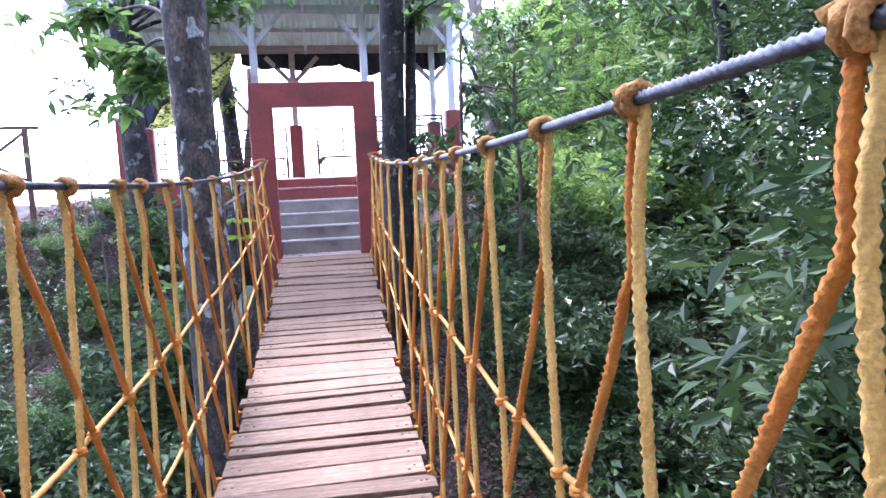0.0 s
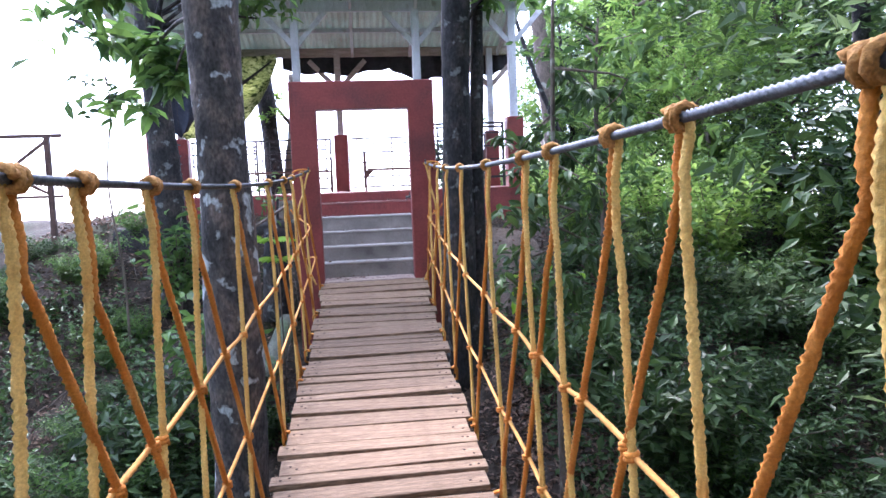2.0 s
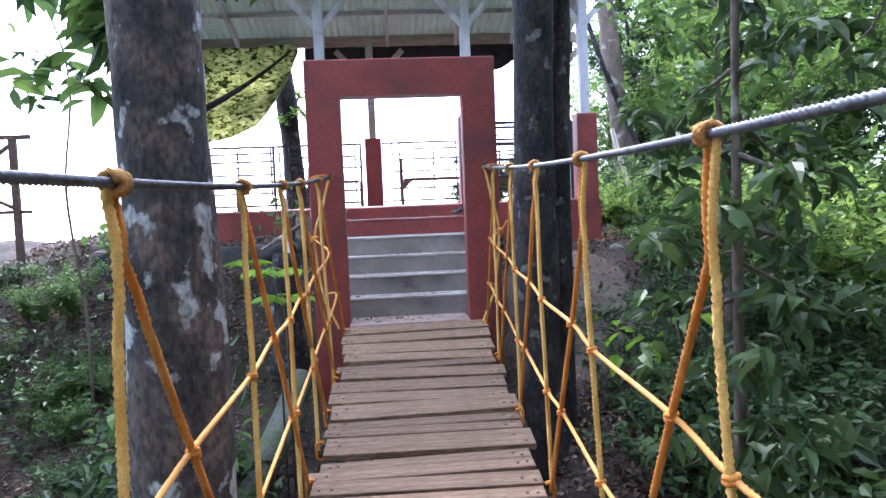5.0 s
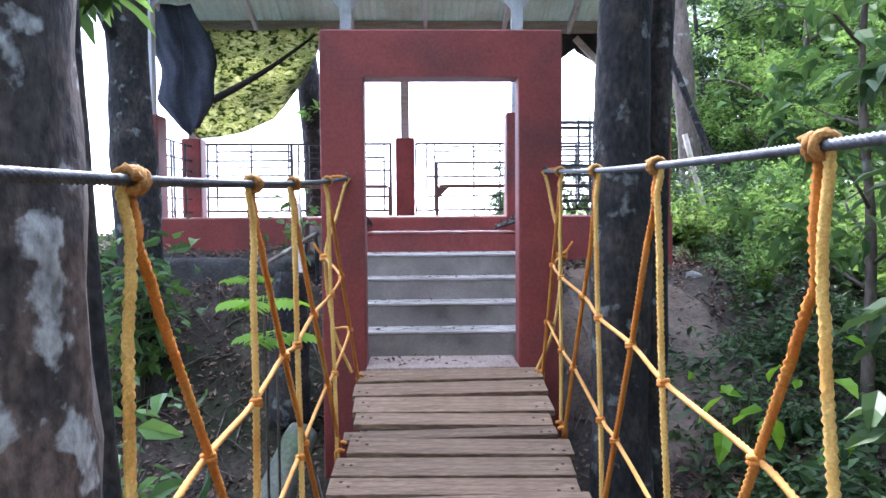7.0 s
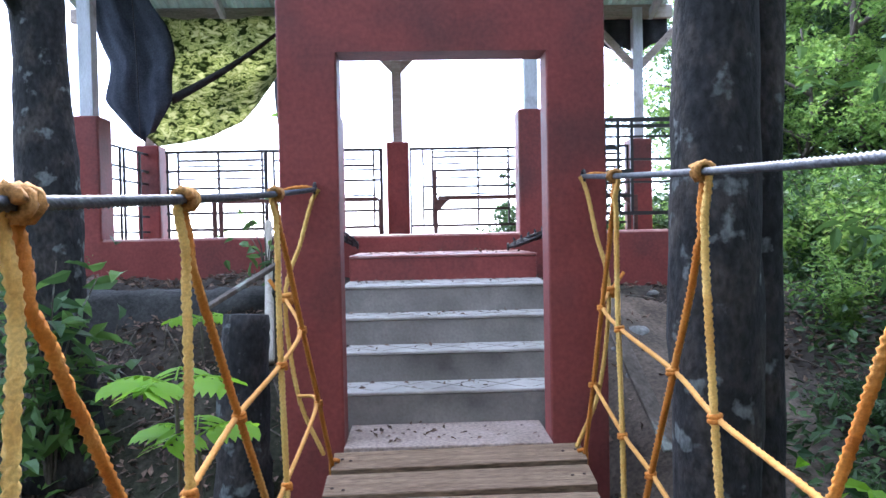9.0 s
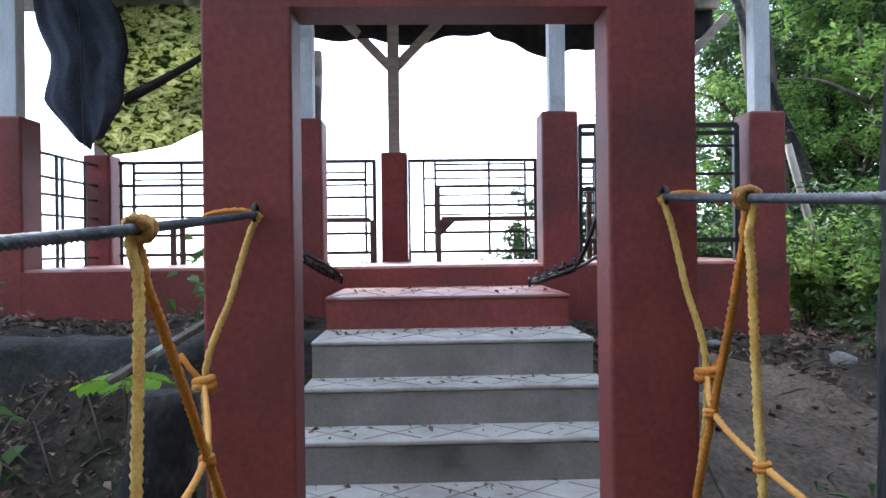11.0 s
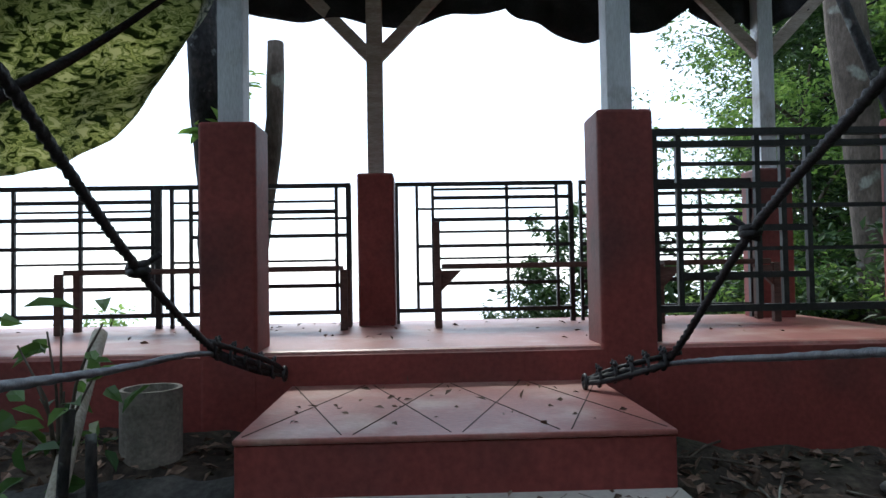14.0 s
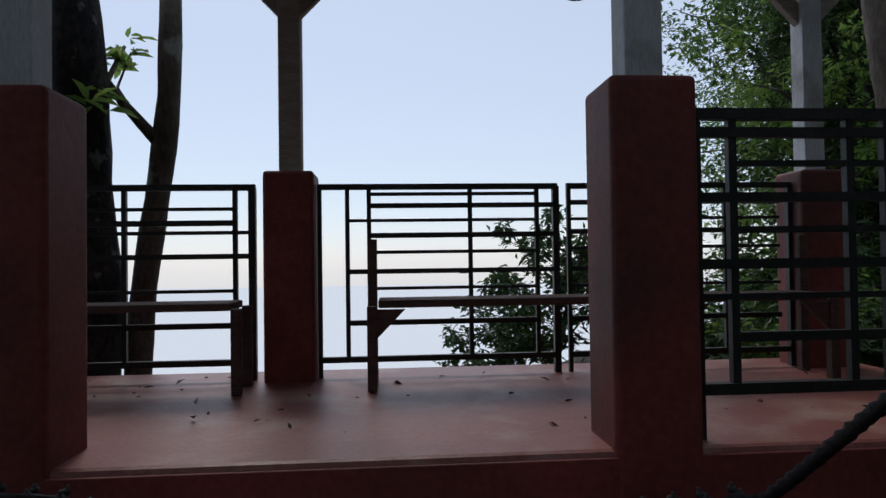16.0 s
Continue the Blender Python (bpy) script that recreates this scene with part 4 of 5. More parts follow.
bare(0.99, -1.04, (0.10, 0.10), 10.0, 0.175, 4, limbs=[(0.37, (1.6, -1.3, 3.2), 0.03), (0.42, (0.6, -1.5, 3.5), 0.03)] + crown(0.9, -2.0, 6.0, 14, 2.2), n=1500, size=0.17, clump=0.2, fine=True, label="dark mossy trunk close by the gate")
bare(1.175, -1.0, (0.13, 0.12), 9.0, 0.082, 5, label="thinner dark trunk grown against a bigger one")
bare(4.0, 5.1, (-1.0, 0.1), 9.5, 0.18, 6, bark=M_BARK2, label="brown forest trunk beside the pavilion")
grow("sapling", "thin slanting trunk beside the pavilion", [(4.30, 4.2, gz(4.3, 4.2) - 0.1), (4.22, 4.2, 0.9), (3.76, 4.4, 2.16), (3.30, 4.5, 3.4), (2.95, 4.6, 4.6)], 0.058, 0.035, M_BARK, [], M_LEAF, 0, 0.1, 0.1, 7)
lean_pole = tube(Geo(), [(3.56, 3.46, gz(3.56, 3.46) - 0.05), (3.32, 3.465, 1.38), (3.12, 3.47, 2.12)], 0.034, 10)
tagged(link("leaning_pole", lean_pole.mesh("leaning_pole"), M_PALEWOOD, smooth=True), "pale pole leaning against a trunk", "pole")
grow("sapling", "thin bare stem with a few leaves at the top", [(-2.85, -0.1, gz(-2.85, -0.1) - 0.1), (-2.85, -0.1, 0.2), (-2.95, -0.1, 1.3), (-2.86, -0.1, 2.3), (-3.1, -0.1, 3.2)], 0.016, 0.006, M_BARK2,
     [(0.72, (-3.15, -0.15, 2.15), 0.006), (0.78, (-2.7, -0.05, 2.3), 0.006), (0.8, (-3.05, -0.2, 2.45), 0.006)], M_LEAF_DEEP, 40, 0.16, 0.10, 24, True)
# cut trunks behind the pavilion
grow("tree", "thick dark trunk with ferns behind the railing", [(-1.68, 4.85, 0.2), (-1.68, 4.85, 1.4), (-1.74, 4.86, 2.6), (-1.88, 4.9, 4.5), (-2.0, 5.0, 6.5)], 0.17, 0.135, M_BARK, [(0.43, (-1.78, 4.72, 2.62), 0.01), (0.44, (-1.55, 4.7, 2.66), 0.01)], M_LEAF_BRIGHT, 46, 0.14, 0.05, 21, True, 0.1)
grow("tree", "cut trunk with one short side branch", [(-1.50, 5.05, 0.3), (-1.46, 5.05, 1.4), (-1.30, 5.05, 2.6), (-1.27, 5.05, 3.42)], 0.085, 0.072, M_BARK2, [(0.70, (-1.56, 5.05, 3.1), 0.045), (0.7, (-1.50, 5.0, 3.05), 0.02)], M_LEAF_BRIGHT, 34, 0.12, 0.05, 22, True, 0.0)
# gnarled limb over the slope
grow("tree", "slender gnarled trunk bent over the shrubs", [(6.2, -1.8, -2.2), (6.15, -1.8, -0.6), (5.75, -1.8, 0.1), (5.75, -1.75, 0.8), (5.45, -1.8, 1.6), (5.1, -1.8, 2.3), (5.1, -1.8, 2.7), (4.7, -1.7, 4.2), (4.2, -1.5, 6.0)], 0.11, 0.07, M_BARK, [(0.9, (3.6, -2.2, 5.6), 0.05), (0.8, (5.6, -2.6, 4.8), 0.04)], M_LEAF, 900, 0.13, 0.5, 23)


def forest_tree(label, height, r, spread_r, low, n, size, mat, seed, bark):
    """One forest tree at the origin, to be copied."""
    rng = np.random.default_rng(seed)
    pts = [(0, 0, -0.3)] + [(rng.normal() * 0.06 * height * t, rng.normal() * 0.06 * height * t, height * t) for t in (0.3, 0.6, 1.0)]
    limbs = []
    for k in range(13):
        t = low + (0.97 - low) * (k + 0.5) / 13
        a = k * 2.4 + rng.normal() * 0.4
        rr = spread_r * (0.55 + 0.6 * rng.random()) * (1.1 - 0.55 * abs(t - 0.62))
        limbs.append((t * 0.92, (rr * math.cos(a), rr * math.sin(a), height * t + rng.normal() * 0.25), 0.04))
    return grow("tree", label, pts, r, r * 0.25, bark, limbs, mat, n, size, spread_r * 0.34, seed)


protos = [forest_tree("broad green forest tree with an uneven crown", 7.0, 0.14, 2.0, 0.25, 12000, 0.115, M_LEAF, 31, M_BARK2),
          forest_tree("tall slim forest tree with small grey-green leaves", 9.0, 0.12, 1.7, 0.35, 11000, 0.09, M_LEAF_GREY, 32, M_BARK),
          forest_tree("dense dark green forest tree", 6.0, 0.13, 1.9, 0.15, 12000, 0.12, M_LEAF_DEEP, 33, M_BARK),
          # Its bright leaf colour also imitates sun on the clearing to the right.
          forest_tree("young bright green forest tree", 4.4, 0.07, 1.3, 0.15, 7000, 0.11, M_LEAF_BRIGHT, 34, M_BARK2)]


def plant(proto, x, y, scale, turn, dz=-0.1):
    return copy_thing(proto, pose(x, y, gz(x, y) + dz, 0, 0, turn) @ Matrix.Scale(scale, 4))


def settle(ob, x, y, scale, turn):
    ob.matrix_basis = pose(x, y, gz(x, y) - 0.1, 0, 0, turn) @ Matrix.Scale(scale, 4)


# Unseen trees behind y -11 and beside the deck are added to block light.
TREES = [(0, 9.5, 2.6, 1.1), (1, 7.0, 7.2, 1.0), (2, 10.5, -1.5, 1.25), (2, 8.8, 8.4, 1.0), (0, 9.0, 6.5, 1.15), (2, 8.4, -6.0, 1.15), (1, 12.5, 3.5, 1.2), (0, 13.5, -5.0, 1.3), (2, 6.6, -3.4, 0.9),
         (2, 6.3, -9.5, 1.1), (0, 11.0, -10.5, 1.2), (1, 14.5, 9.0, 1.3), (3, 6.9, 9.4, 1.3), (2, 12.0, 10.5, 1.2), (0, 8.8, 12.0, 1.0), (1, 9.0, 12.5, 1.1), (2, 8.6, 0.2, 1.1), (2, 17.0, 1.0, 1.5), (0, 17.0, -9.0, 1.5), (1, 18.0, 6.0, 1.5),
         (2, -7.5, -4.5, 0.75), (0, -11.0, -8.0, 1.0), (3, -6.2, -8.0, 0.8), (1, -9.0, -13.0, 1.0), (2, 5.5, -14.0, 1.0), (0, -4.5, -16.5, 1.1), (2, 2.5, -18.0, 1.1), (1, 0.0, -20.0, 1.1), (0, 3.0, -15.0, 1.1), (2, -3.5, -13.5, 1.0), (0, -7.0, -17.0, 1.3), (2, 7.5, -17.5, 1.4), (0, 0.5, -17.0, 1.2), (3, 5.6, 3.2, 0.5), (3, 6.7, 4.3, 0.62), (3, 7.6, 2.8, 0.7), (3, 5.2, 5.6, 0.55), (2, 7.2, -4.6, 1.15), (2, 9.2, -2.4, 1.3), (2, -9.5, -1.5, 1.0), (0, -8.0, -10.5, 1.3), (2, -12.0, -14.0, 1.6), (0, 12.0, -16.0, 1.6), (2, 3.5, -21.0, 1.6), (0, -3.0, -21.0, 1.6), (2, 4.6, -7.6, 0.95), (2, 4.2, -6.0, 0.8), (1, 6.4, 8.2, 0.8), (2, 5.0, -11.8, 1.0), (2, -5.0, -11.5, 1.0),
         (1, 5.4, -5.2, 1.3), (1, -5.4, -6.5, 1.3), (2, 4.6, -13.2, 1.5), (2, -4.4, -13.4, 1.5), (3, 5.9, 5.2, 0.8), (3, 7.2, 6.6, 1.0), (1, 8.2, 4.4, 1.0), (2, 9.4, 7.6, 1.2),
         (3, 4.5, 6.8, 0.55), (0, 5.1, 8.6, 0.62), (2, 6.0, 7.6, 0.6), (2, 5.1, 7.3, 0.5)]
used = set()
for k, (i, x, y, sc) in enumerate(TREES):
    if i not in used:
        used.add(i)
        settle(protos[i], x, y, sc, k * 77)
    else:
        plant(protos[i], x, y, sc, k * 77)


def shrub(label, n, size, spread_x, high, mat, seed, stems=7, fine=False, name="shrub"):
    """A bush of thin stems with leaves along their outer halves."""
    rng = np.random.default_rng(seed)
    ob = thing(name, label, "shrub")
    g, pos = Geo(), []
    st = Geo()
    for k in range(stems):
        a = 2 * math.pi * k / stems + rng.normal() * 0.3
        r = spread_x * (0.35 + 0.65 * rng.random())
        e = Vector((r * math.cos(a), r * math.sin(a), high * (0.55 + 0.5 * rng.random())))
        cp = curve_points([(0, 0, -0.1), (e.x * 0.35, e.y * 0.35, e.z * 0.65), e], 0.12)
        tube(st, cp, lambda t: 0.012 * (1 - 0.7 * t), 5)
        for _ in range(n // stems):
            c = cp[int(len(cp) * (0.3 + 0.69 * rng.random()))]
            pos.append((c.x + rng.normal() * size * 0.9, c.y + rng.normal() * size * 0.9, c.z + rng.normal() * size * 0.7))
    link("stem", st.mesh("stem"), M_BARK2, ob, "", True)
    link("foliage", leaves(g, pos, rng, size, 0.25, 0.45, fine).mesh("foliage"), mat, ob)
    return ob


bushes = [shrub("dense green shrub on the slope", 2000, 0.095, 0.9, 1.3, M_LEAF, 41, 11),
          shrub("deep green broad-leaved shrub on the slope", 1300, 0.13, 0.9, 1.2, M_LEAF_DEEP, 42, 10),
          shrub("bright yellow-green shrub in the undergrowth", 1400, 0.10, 0.8, 1.1, M_LEAF_BRIGHT, 43, 10),
          shrub("low dark green leafy undergrowth shrub", 1700, 0.08, 1.0, 0.6, M_LEAF_DEEP, 44, 12),
          shrub("grey-green shrub with long pointed leaves", 700, 0.18, 0.8, 1.1, M_LEAF_GREY, 45, 9)]
rb = random.Random(9)
SPOTS = []
# Shrub types follow sun and shade: dark leaves low right, bright ones beyond.
for k in range(170):
    x, y = rb.uniform(1.75, 11.5), rb.uniform(-12.0, 11.0)
    if y > -0.2 and x < 2.9 + 0.25 * max(0, y):
        continue
    if 1.2 < y < 4.8 and x < 3.3:
        continue
    SPOTS.append((x, y, rb.uniform(0.75, 1.35), rb.choice((1, 3, 3, 3, 3, 3, 3) if y < 0 and x < 4.4 else (0, 3, 1, 1, 3, 3, 4) if y < 0 else (2, 2, 0, 2, 0) if y < 3.2 else (3, 1, 0))))
for k in range(62):
    x, y = rb.uniform(-8.5, -1.75), rb.uniform(-11.5, -0.6)
    if x > -3.2 and y > -1.6:
        continue
    SPOTS.append((x, y, rb.uniform(0.6, 1.1), rb.choice((0, 1, 0, 3, 3))))
for k in range(46):
    x, y = rb.uniform(1.5, 4.2), rb.uniform(-9.5, -1.2)
    if x < 2.2 and y > -5.5:
        continue
    SPOTS.append((x, y, rb.uniform(0.5, 0.8), rb.choice((0, 3, 3, 3, 3))))
for k in range(84):
    x, y = rb.uniform(-5.2, -1.65), rb.uniform(-8.5, -1.9)
    SPOTS.append((x, y, rb.uniform(0.6, 1.05), rb.choice((0, 1, 3, 3, 1))))
for k in range(30):
    x, y = rb.uniform(-5.2, -1.7), rb.uniform(-2.0, 1.3)
    if (abs(x + 2.7) < 0.5 and y > 0.4) or (x > -2.5 and y > -1.3):
        continue
    SPOTS.append((x, y, rb.uniform(0.28, 0.5), rb.choice((0, 0, 3, 3, 1))))
# Type 2 beside the pavilion carries sunlight in its leaf colour.
for x, y, sc, i in ((3.4, 2.7, 0.6, 2), (4.0, 1.5, 0.8, 2), (4.5, 3.2, 0.9, 2), (4.0, 4.5, 0.9, 1), (5.1, 2.2, 0.9, 2), (4.9, 0.8, 0.9, 0), (3.5, 0.6, 0.6, 3), (3.2, 5.4, 0.8, 1), (3.9, 5.8, 0.9, 1),
                    (-3.6, 1.2, 0.65, 0), (-3.3, 1.9, 0.6, 0), (-4.6, 1.6, 0.6, 3), (-5.6, 0.6, 0.8, 0), (-6.6, 2.0, 0.6, 0), (-2.0, -1.9, 0.5, 3), (-1.5, -0.9, 0.42, 1), (-1.15, -1.5, 0.4, 1), (2.2, -0.6, 0.5, 3), (2.6, 0.3, 0.5, 3), (1.9, -1.3, 0.55, 3),
                    (2.4, 5.9, 0.55, 1), (1.5, 6.4, 0.5, 3), (3.0, 4.9, 0.7, 1), (3.6, 3.9, 0.8, 1), (-3.0, 5.6, 0.6, 2), (2.7, 5.9, 1.1, 1), (3.3, 5.6, 1.2, 0), (3.9, 6.2, 1.25, 1), (3.4, 6.9, 1.2, 1), (4.6, 5.5, 1.2, 1), (4.2, 7.2, 1.3, 0), (2.0, 5.2, 0.5, 2), (2.7, 5.1, 0.6, 2), (3.4, 5.0, 0.65, 2), (3.0, 1.3, 0.5, 2), (3.5, 2.0, 0.7, 2), (3.9, 0.7, 0.7, 2), (4.4, 2.4, 0.8, 2), (3.2, 3.3, 0.7, 2), (4.9, 1.4, 0.9, 2), (4.2, 3.6, 0.8, 2)):
    SPOTS.append((x, y, sc, i))
fresh = set()
far_leaves = {}
for x, y, sc, i in SPOTS:
    m = pose(x, y, gz(x, y) - 0.03, 0, 0, rb.uniform(0, 360)) @ Matrix.Scale(sc, 4)
    if i not in fresh:
        fresh.add(i)
        bushes[i].matrix_basis = m
    elif -4.4 < x < 5.0 and y > -7.5:
        copy_thing(bushes[i], m)
    else:
        far_leaves.setdefault(i, []).append(m)
for i, places in far_leaves.items():
    me = [c for c in bushes[i].children if c.name.startswith("foliage")][0].data
    v = np.array([p.co for p in me.vertices])
    faces = [tuple(p.vertices) for p in me.polygons]
    g = Geo()
    for m in places:
        a = np.array(m)
        g.add((v @ a[:3, :3].T + a[:3, 3]).tolist(), faces)
    far = link("undergrowth", g.mesh("undergrowth"), me.materials[0])
    tagged(far, "thick green undergrowth covering the far slope", "undergrowth", kind="stuff")

sprout = shrub("green sprout with pointed leaves by the stake", 42, 0.13, 0.18, 0.62, M_LEAF, 61, 7, True, "sprout")
sprout.location = (-1.40, 1.95, 0.68)
stump = tube(Geo(), curve_points([(-1.20, 0.35, -0.5), (-1.19, 0.38, 0.2), (-1.17, 0.42, 0.66)], 0.07), lambda t: 0.17 - 0.04 * t, 16, rough=0.14, seed=4)
tagged(link("tree_stump", stump.mesh("tree_stump"), M_BARK, smooth=True), "dark rotten tree stump beside the gate", "stump")
log = tube(Geo(), curve_points([(-1.45, -1.25, gz(-1.45, -1.25)), (-1.18, -0.7, -0.85), (-1.0, -0.15, -0.42)], 0.08), lambda t: 0.13 - 0.02 * t, 16, rough=0.08, seed=6)
tagged(link("fallen_log", log.mesh("fallen_log"), M_MOSSLOG, smooth=True), "grey-green mossy log leaning on the bank", "log")
broad = shrub("broad-leaved green shrub on the bank", 300, 0.17, 0.48, 1.45, M_LEAF, 62, 10, True)
broad.location = (-2.45, 0.62, gz(-2.45, 0.62))
bank_shrub = shrub("leafy green shrub growing below the bridge", 230, 0.15, 0.42, 1.15, M_LEAF, 66, 9, True)
bank_shrub.location = (-1.72, -1.3, gz(-1.72, -1.3))
tall_shrub = shrub("tall leafy green shrub rising beside the bridge", 240, 0.14, 0.45, 1.75, M_LEAF, 67, 9, True)
tall_shrub.location = (-1.5, -1.95, gz(-1.5, -1.95))
# the leafy young tree by the path and tree tops below the rear railing
grow("leafy_sapling", "leafy young tree with drooping pointed leaves", [(2.75, -0.55, -0.5), (2.8, -0.5, 0.9), (2.75, -0.45, 2.0), (2.8, -0.45, 3.0)], 0.045, 0.015, M_BARK2,
     [(0.25 + 0.06 * k, (2.85 + 0.6 * math.cos(2.4 * k), -0.5 + 0.6 * math.sin(2.4 * k), 0.7 + 0.2 * k), 0.014) for k in range(13)], M_LEAF, 1000, 0.15, 0.26, 51, True)
grow("leafy_sapling", "dark young tree hung with drooping leaves", [(1.40, -3.3, -2.1), (1.38, -3.32, -0.3), (1.36, -3.35, 1.2), (1.40, -3.3, 2.4)], 0.04, 0.012, M_BARK2,
     [(0.4 + 0.05 * k, (1.45 + 0.34 * math.cos(2.4 * k), -3.3 + 0.34 * math.sin(2.4 * k), -0.5 + 0.2 * k), 0.012) for k in range(12)], M_LEAF_DEEP, 1000, 0.125, 0.17, 52, True, 0.7)
grow("tree", "feathery tree top rising below the railing", [(1.7, 7.8, -1.9), (1.75, 7.8, -0.6), (1.9, 7.8, 0.6), (2.25, 7.8, 2.0)], 0.07, 0.02, M_BARK2,
     [(0.35 + 0.045 * k, (0.75 + 0.115 * k + 0.42 * math.cos(2.4 * k), 7.8 + 0.6 * math.sin(2.4 * k), 0.1 + 0.15 * k), 0.015) for k in range(14)], M_LEAF_DEEP, 8600, 0.10, 0.25, 53)
grow("tree", "dark tree top against the sky beyond the pavilion", [(4.9, 6.8, 0.3), (4.8, 6.7, 2.2), (4.6, 6.6, 3.8), (4.4, 6.5, 5.2)], 0.09, 0.02, M_BARK,
     [(0.30 + 0.05 * k, (5.0 + 1.0 * math.cos(2.4 * k), 6.6 + 0.9 * math.sin(2.4 * k), 1.5 + 0.28 * k), 0.015) for k in range(14)], M_LEAF_DEEP, 4400, 0.12, 0.30, 54)
grow("tree", "tree on the bank with a thin twiggy crown", [(-6.6, -0.5, -1.5), (-6.4, -0.5, 1.0), (-6.1, -0.6, 3.0), (-5.9, -0.8, 5.0)], 0.10, 0.04, M_BARK,
     [(0.6, (-4.9, -0.9, 3.3), 0.03), (0.7, (-5.4, -1.2, 3.7), 0.03), (0.62, (-5.2, -0.4, 2.9), 0.03), (0.75, (-4.4, -0.6, 4.1), 0.03), (0.8, (-5.8, -0.6, 4.6), 0.03)], M_LEAF_DEEP, 1100, 0.13, 0.32, 55)


def compound_plant(x, y, z, n, length, seed, label):
    """A seedling whose long leaf stalks carry paired leaflets."""
    rng = random.Random(seed)
    ob = thing("seedling", label, "plant", (x, y, z))
    link("stem", tube(Geo(), [(0.02, 0, gz(x, y) - z - 0.05), (0.01, 0, 0.0), (0, 0.01, 0.28)], 0.008, 6).mesh("stem"), M_BARK2, ob, "", True)
    for k in range(n):
        a = 2 * math.pi * k / n + rng.uniform(-0.3, 0.3)
        d = Vector((math.cos(a), math.sin(a), 0))
        side = Vector((-d.y, d.x, 0))
        spine = [Vector((0, 0, 0.26)) + d * length * t + Vector((0, 0, 0.22 * length * math.sin(2.6 * t))) for t in (0, 0.2, 0.4, 0.6, 0.8, 1.0)]
        frond = link("frond", tube(Geo(), spine, 0.0035, 5).mesh("frond"), M_LEAF_FRESH, ob, "", True)
        for j in range(6):
            t = (j + 1.5) / 7
            c = Vector((0, 0, 0.26)) + d * length * t + Vector((0, 0, 0.22 * length * math.sin(2.6 * t)))
            for s in (-1, 1):
                w = length * 0.55 * (1 - 0.35 * abs(t - 0.6))
                e = c + side * s * w + d * w * 0.35 - Vector((0, 0, w * 0.45))
                o = d * w * 0.23
                q, r = c.lerp(e, 0.35) + Vector((0, 0, 0.006)), c.lerp(e, 0.7) + Vector((0, 0, 0.006))
                g = Geo().add([c, q + o, r + o * 0.8, e, r - o * 0.8, q - o, q, r], [(0, 1, 6), (6, 1, 2, 7), (7, 2, 3), (0, 6, 5), (5, 6, 7, 4), (4, 7, 3)])
                link("leaflet", g.mesh("leaflet"), M_LEAF_FRESH, frond)
    return ob


compound_plant(-1.02, -1.15, 0.33, 4, 0.21, 1, "bright green seedling with paired leaflets")
compound_plant(-0.98, -1.05, 0.12, 4, 0.20, 2, "bright green seedling with paired leaflets")
compound_plant(-1.75, 1.35, 0.25, 5, 0.22, 3, "bright green seedling with paired leaflets")
young = shrub("young plant with a few broad bright leaves", 21, 0.21, 0.22, 0.6, M_LEAF_FRESH, 65, 4, True, "young_plant")
young.location = (1.85, -0.75, gz(1.85, -0.75))

# ---------------------------------------------------------------- ground cover
cr = np.random.default_rng(12)


def cover(n, x0, x1, y0, y1, lift, keep):
    p = np.stack([cr.uniform(x0, x1, n), cr.uniform(y0, y1, n)], 1)
    p = p[keep(p[:, 0], p[:, 1])]
    z = ground(p[:, 0], p[:, 1]) + np.abs(cr.normal(size=len(p))) * lift
    return np.column_stack([p, z])


clear = lambda x, y: ~((np.abs(x) < 0.9) & (y > -0.1) & (y < 2.7)) & ~((y > 2.55) & (y < 4.4) & (x > -3.5) & (x < 2.8))
litter = np.concatenate([cover(38000, -4.8, 4.5, -4.0, 4.5, 0.012, lambda x, y: clear(x, y) & ((np.hypot((x - 1.62 - 0.12 * y) / 0.85, (y - 0.75) / 1.95) > 0.85) | (cr.random(len(x)) < 0.6))), cover(9000, 0.6, 2.6, -4.5, -0.6, 0.012, clear)])
tagged(link("leaf_litter", leaves(Geo(), litter, cr, 0.062, 0.0, 0.5).mesh("leaf_litter"), M_LITTER), "brown dead leaves covering the bank", "leaf litter", kind="stuff")
low_r = cover(34000, 1.45, 7.0, -9.0, 3.0, 0.17, lambda x, y: clear(x, y) & ((y < 0.4) | (x > 2.4 + 0.2 * y)))
low_l = cover(36000, -7.0, -1.0, -9.0, 0.8, 0.26, lambda x, y: clear(x, y) & (np.sin(1.7 * x + 2.3 * y) + np.sin(2.9 * x - 1.1 * y) > -0.4) & (y < 0.9 - 2.2 * smooth(-3.2, -2.0, x)))
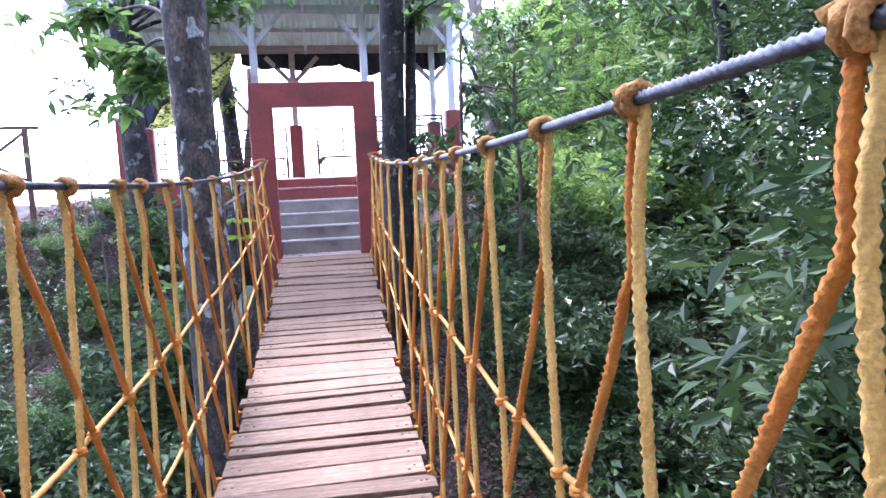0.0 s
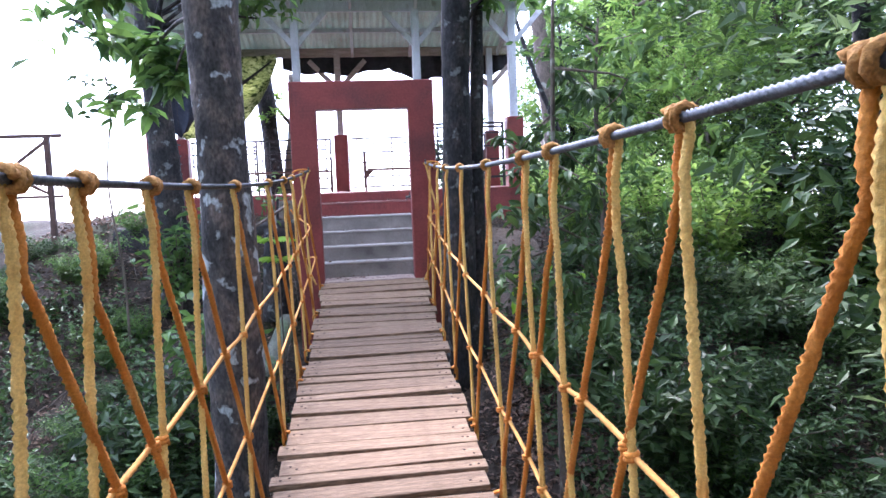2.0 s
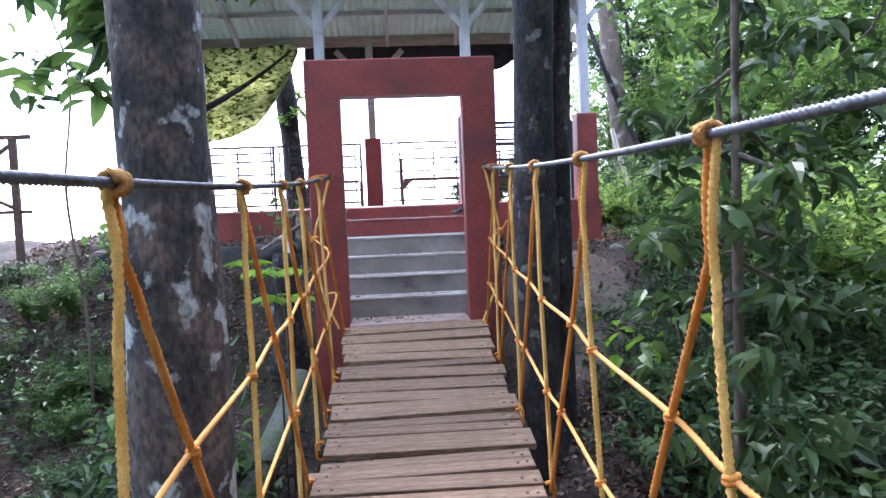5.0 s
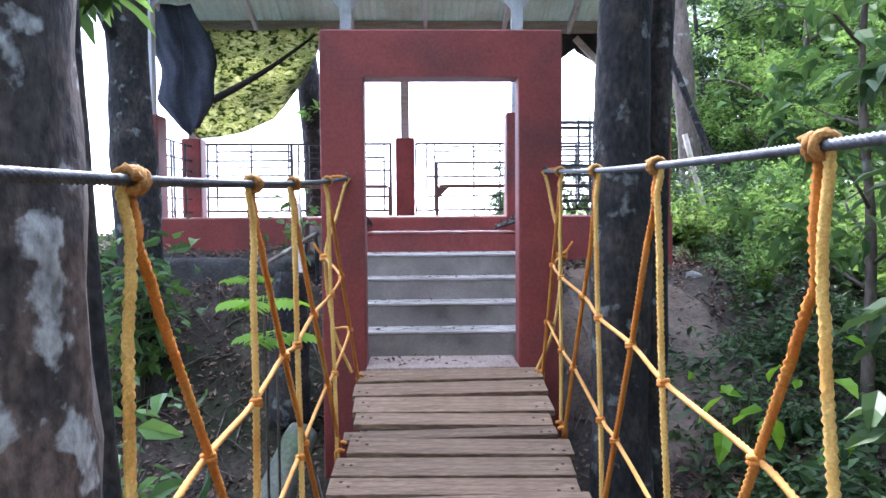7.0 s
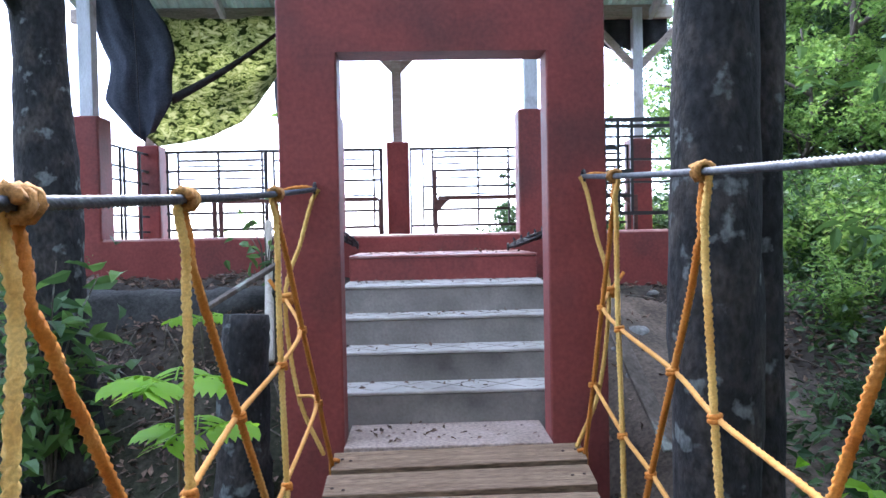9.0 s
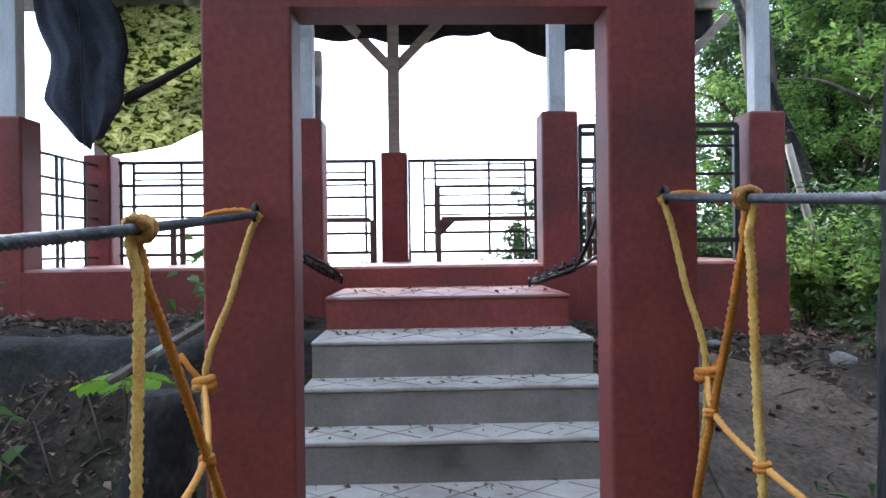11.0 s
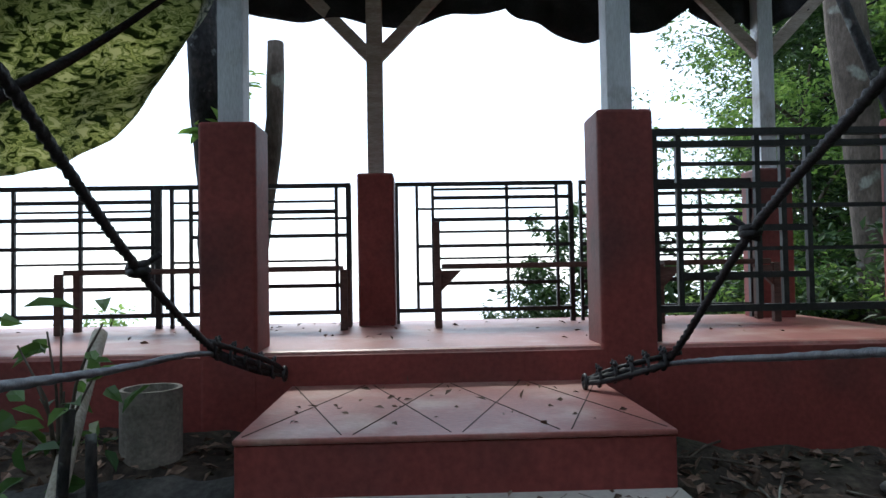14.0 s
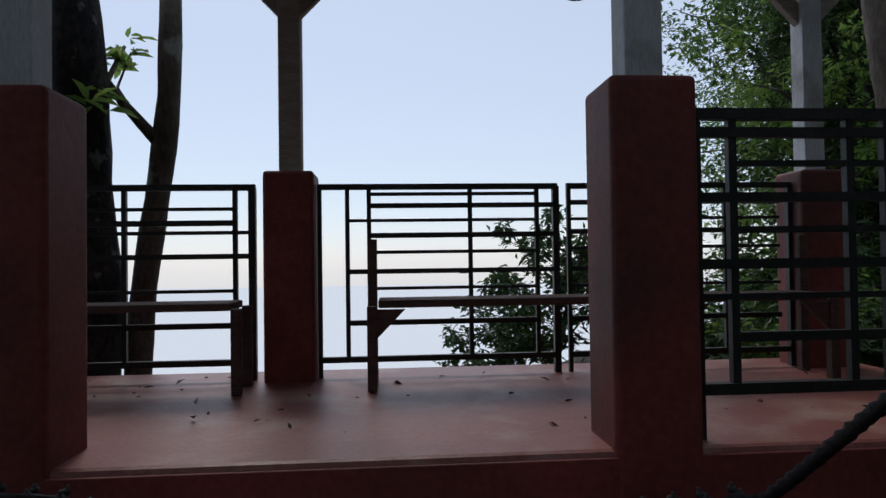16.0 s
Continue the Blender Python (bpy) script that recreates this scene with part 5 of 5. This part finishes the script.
tagged(link("ground_cover", leaves(Geo(), np.concatenate([low_r, low_l]), cr, 0.085, -0.15, 0.5).mesh("ground_cover"), M_LEAF_DEEP), "low dark green leafy ground cover", "undergrowth", kind="stuff")

tg = Geo()
for x, y, z in np.concatenate([cover(260, -4.6, -0.9, -3.0, 2.2, 0.01, clear), cover(160, 0.9, 3.2, -3.0, 2.4, 0.01, clear)]):
    a, ln = cr.uniform(0, 6.28), cr.uniform(0.12, 0.5)
    e = (x + ln * math.cos(a), y + ln * math.sin(a))
    tube(tg, [(x, y, z + 0.01), (*(np.add((x, y), e) / 2), (z + gz(*e)) / 2 + 0.03), (*e, gz(*e) + 0.015)], 0.006, 5)
tagged(link("fallen_twigs", tg.mesh("fallen_twigs"), M_BARK2, None, "", True), "thin dead twigs scattered over the bank", "twigs", kind="stuff")

# ---------------------------------------------------------------- planks
rp = random.Random(11)
NAIL = tube(Geo(), [(0, 0, -0.004), (0, 0, 0.0015), (0, 0, 0.003)], lambda t: 0.0095 if t < 0.9 else 0.006, 7).mesh("nail")
NAIL.materials.append(M_NAIL)
y = -0.055
while y > DECK_END:
    w = rp.choice((0.105, 0.135, 0.15, 0.165, 0.185, 0.215))
    gap = rp.choice((0.008, 0.014, 0.026, 0.034, 0.045, 0.06))
    yc = y - w / 2
    L, R = 0.63 + rp.uniform(-0.035, 0.03), 0.63 + rp.uniform(-0.035, 0.03)
    b = box(-L, R, -w / 2, w / 2, -0.04, 0, 0.004, 1)
    ob = part("plank", b, M_PLANK, bridge)
    slope = math.degrees(math.atan((deck_z(yc + 0.05) - deck_z(yc - 0.05)) / 0.1))
    ob.matrix_basis = pose(CO + CX * yc, yc, deck_z(yc) + rp.uniform(-0.007, 0.007), slope + rp.uniform(-1.2, 1.2), rp.uniform(-0.7, 0.7), rp.uniform(-1.6, 1.6))
    for sx in (-L + 0.05, -L + 0.10, R - 0.10, R - 0.05):
        nail = new("nail", NAIL)
        nail.parent = ob
        nail.location = (sx + rp.uniform(-0.012, 0.012), rp.uniform(-0.3, 0.3) * w, 0.0)
    y -= w + gap
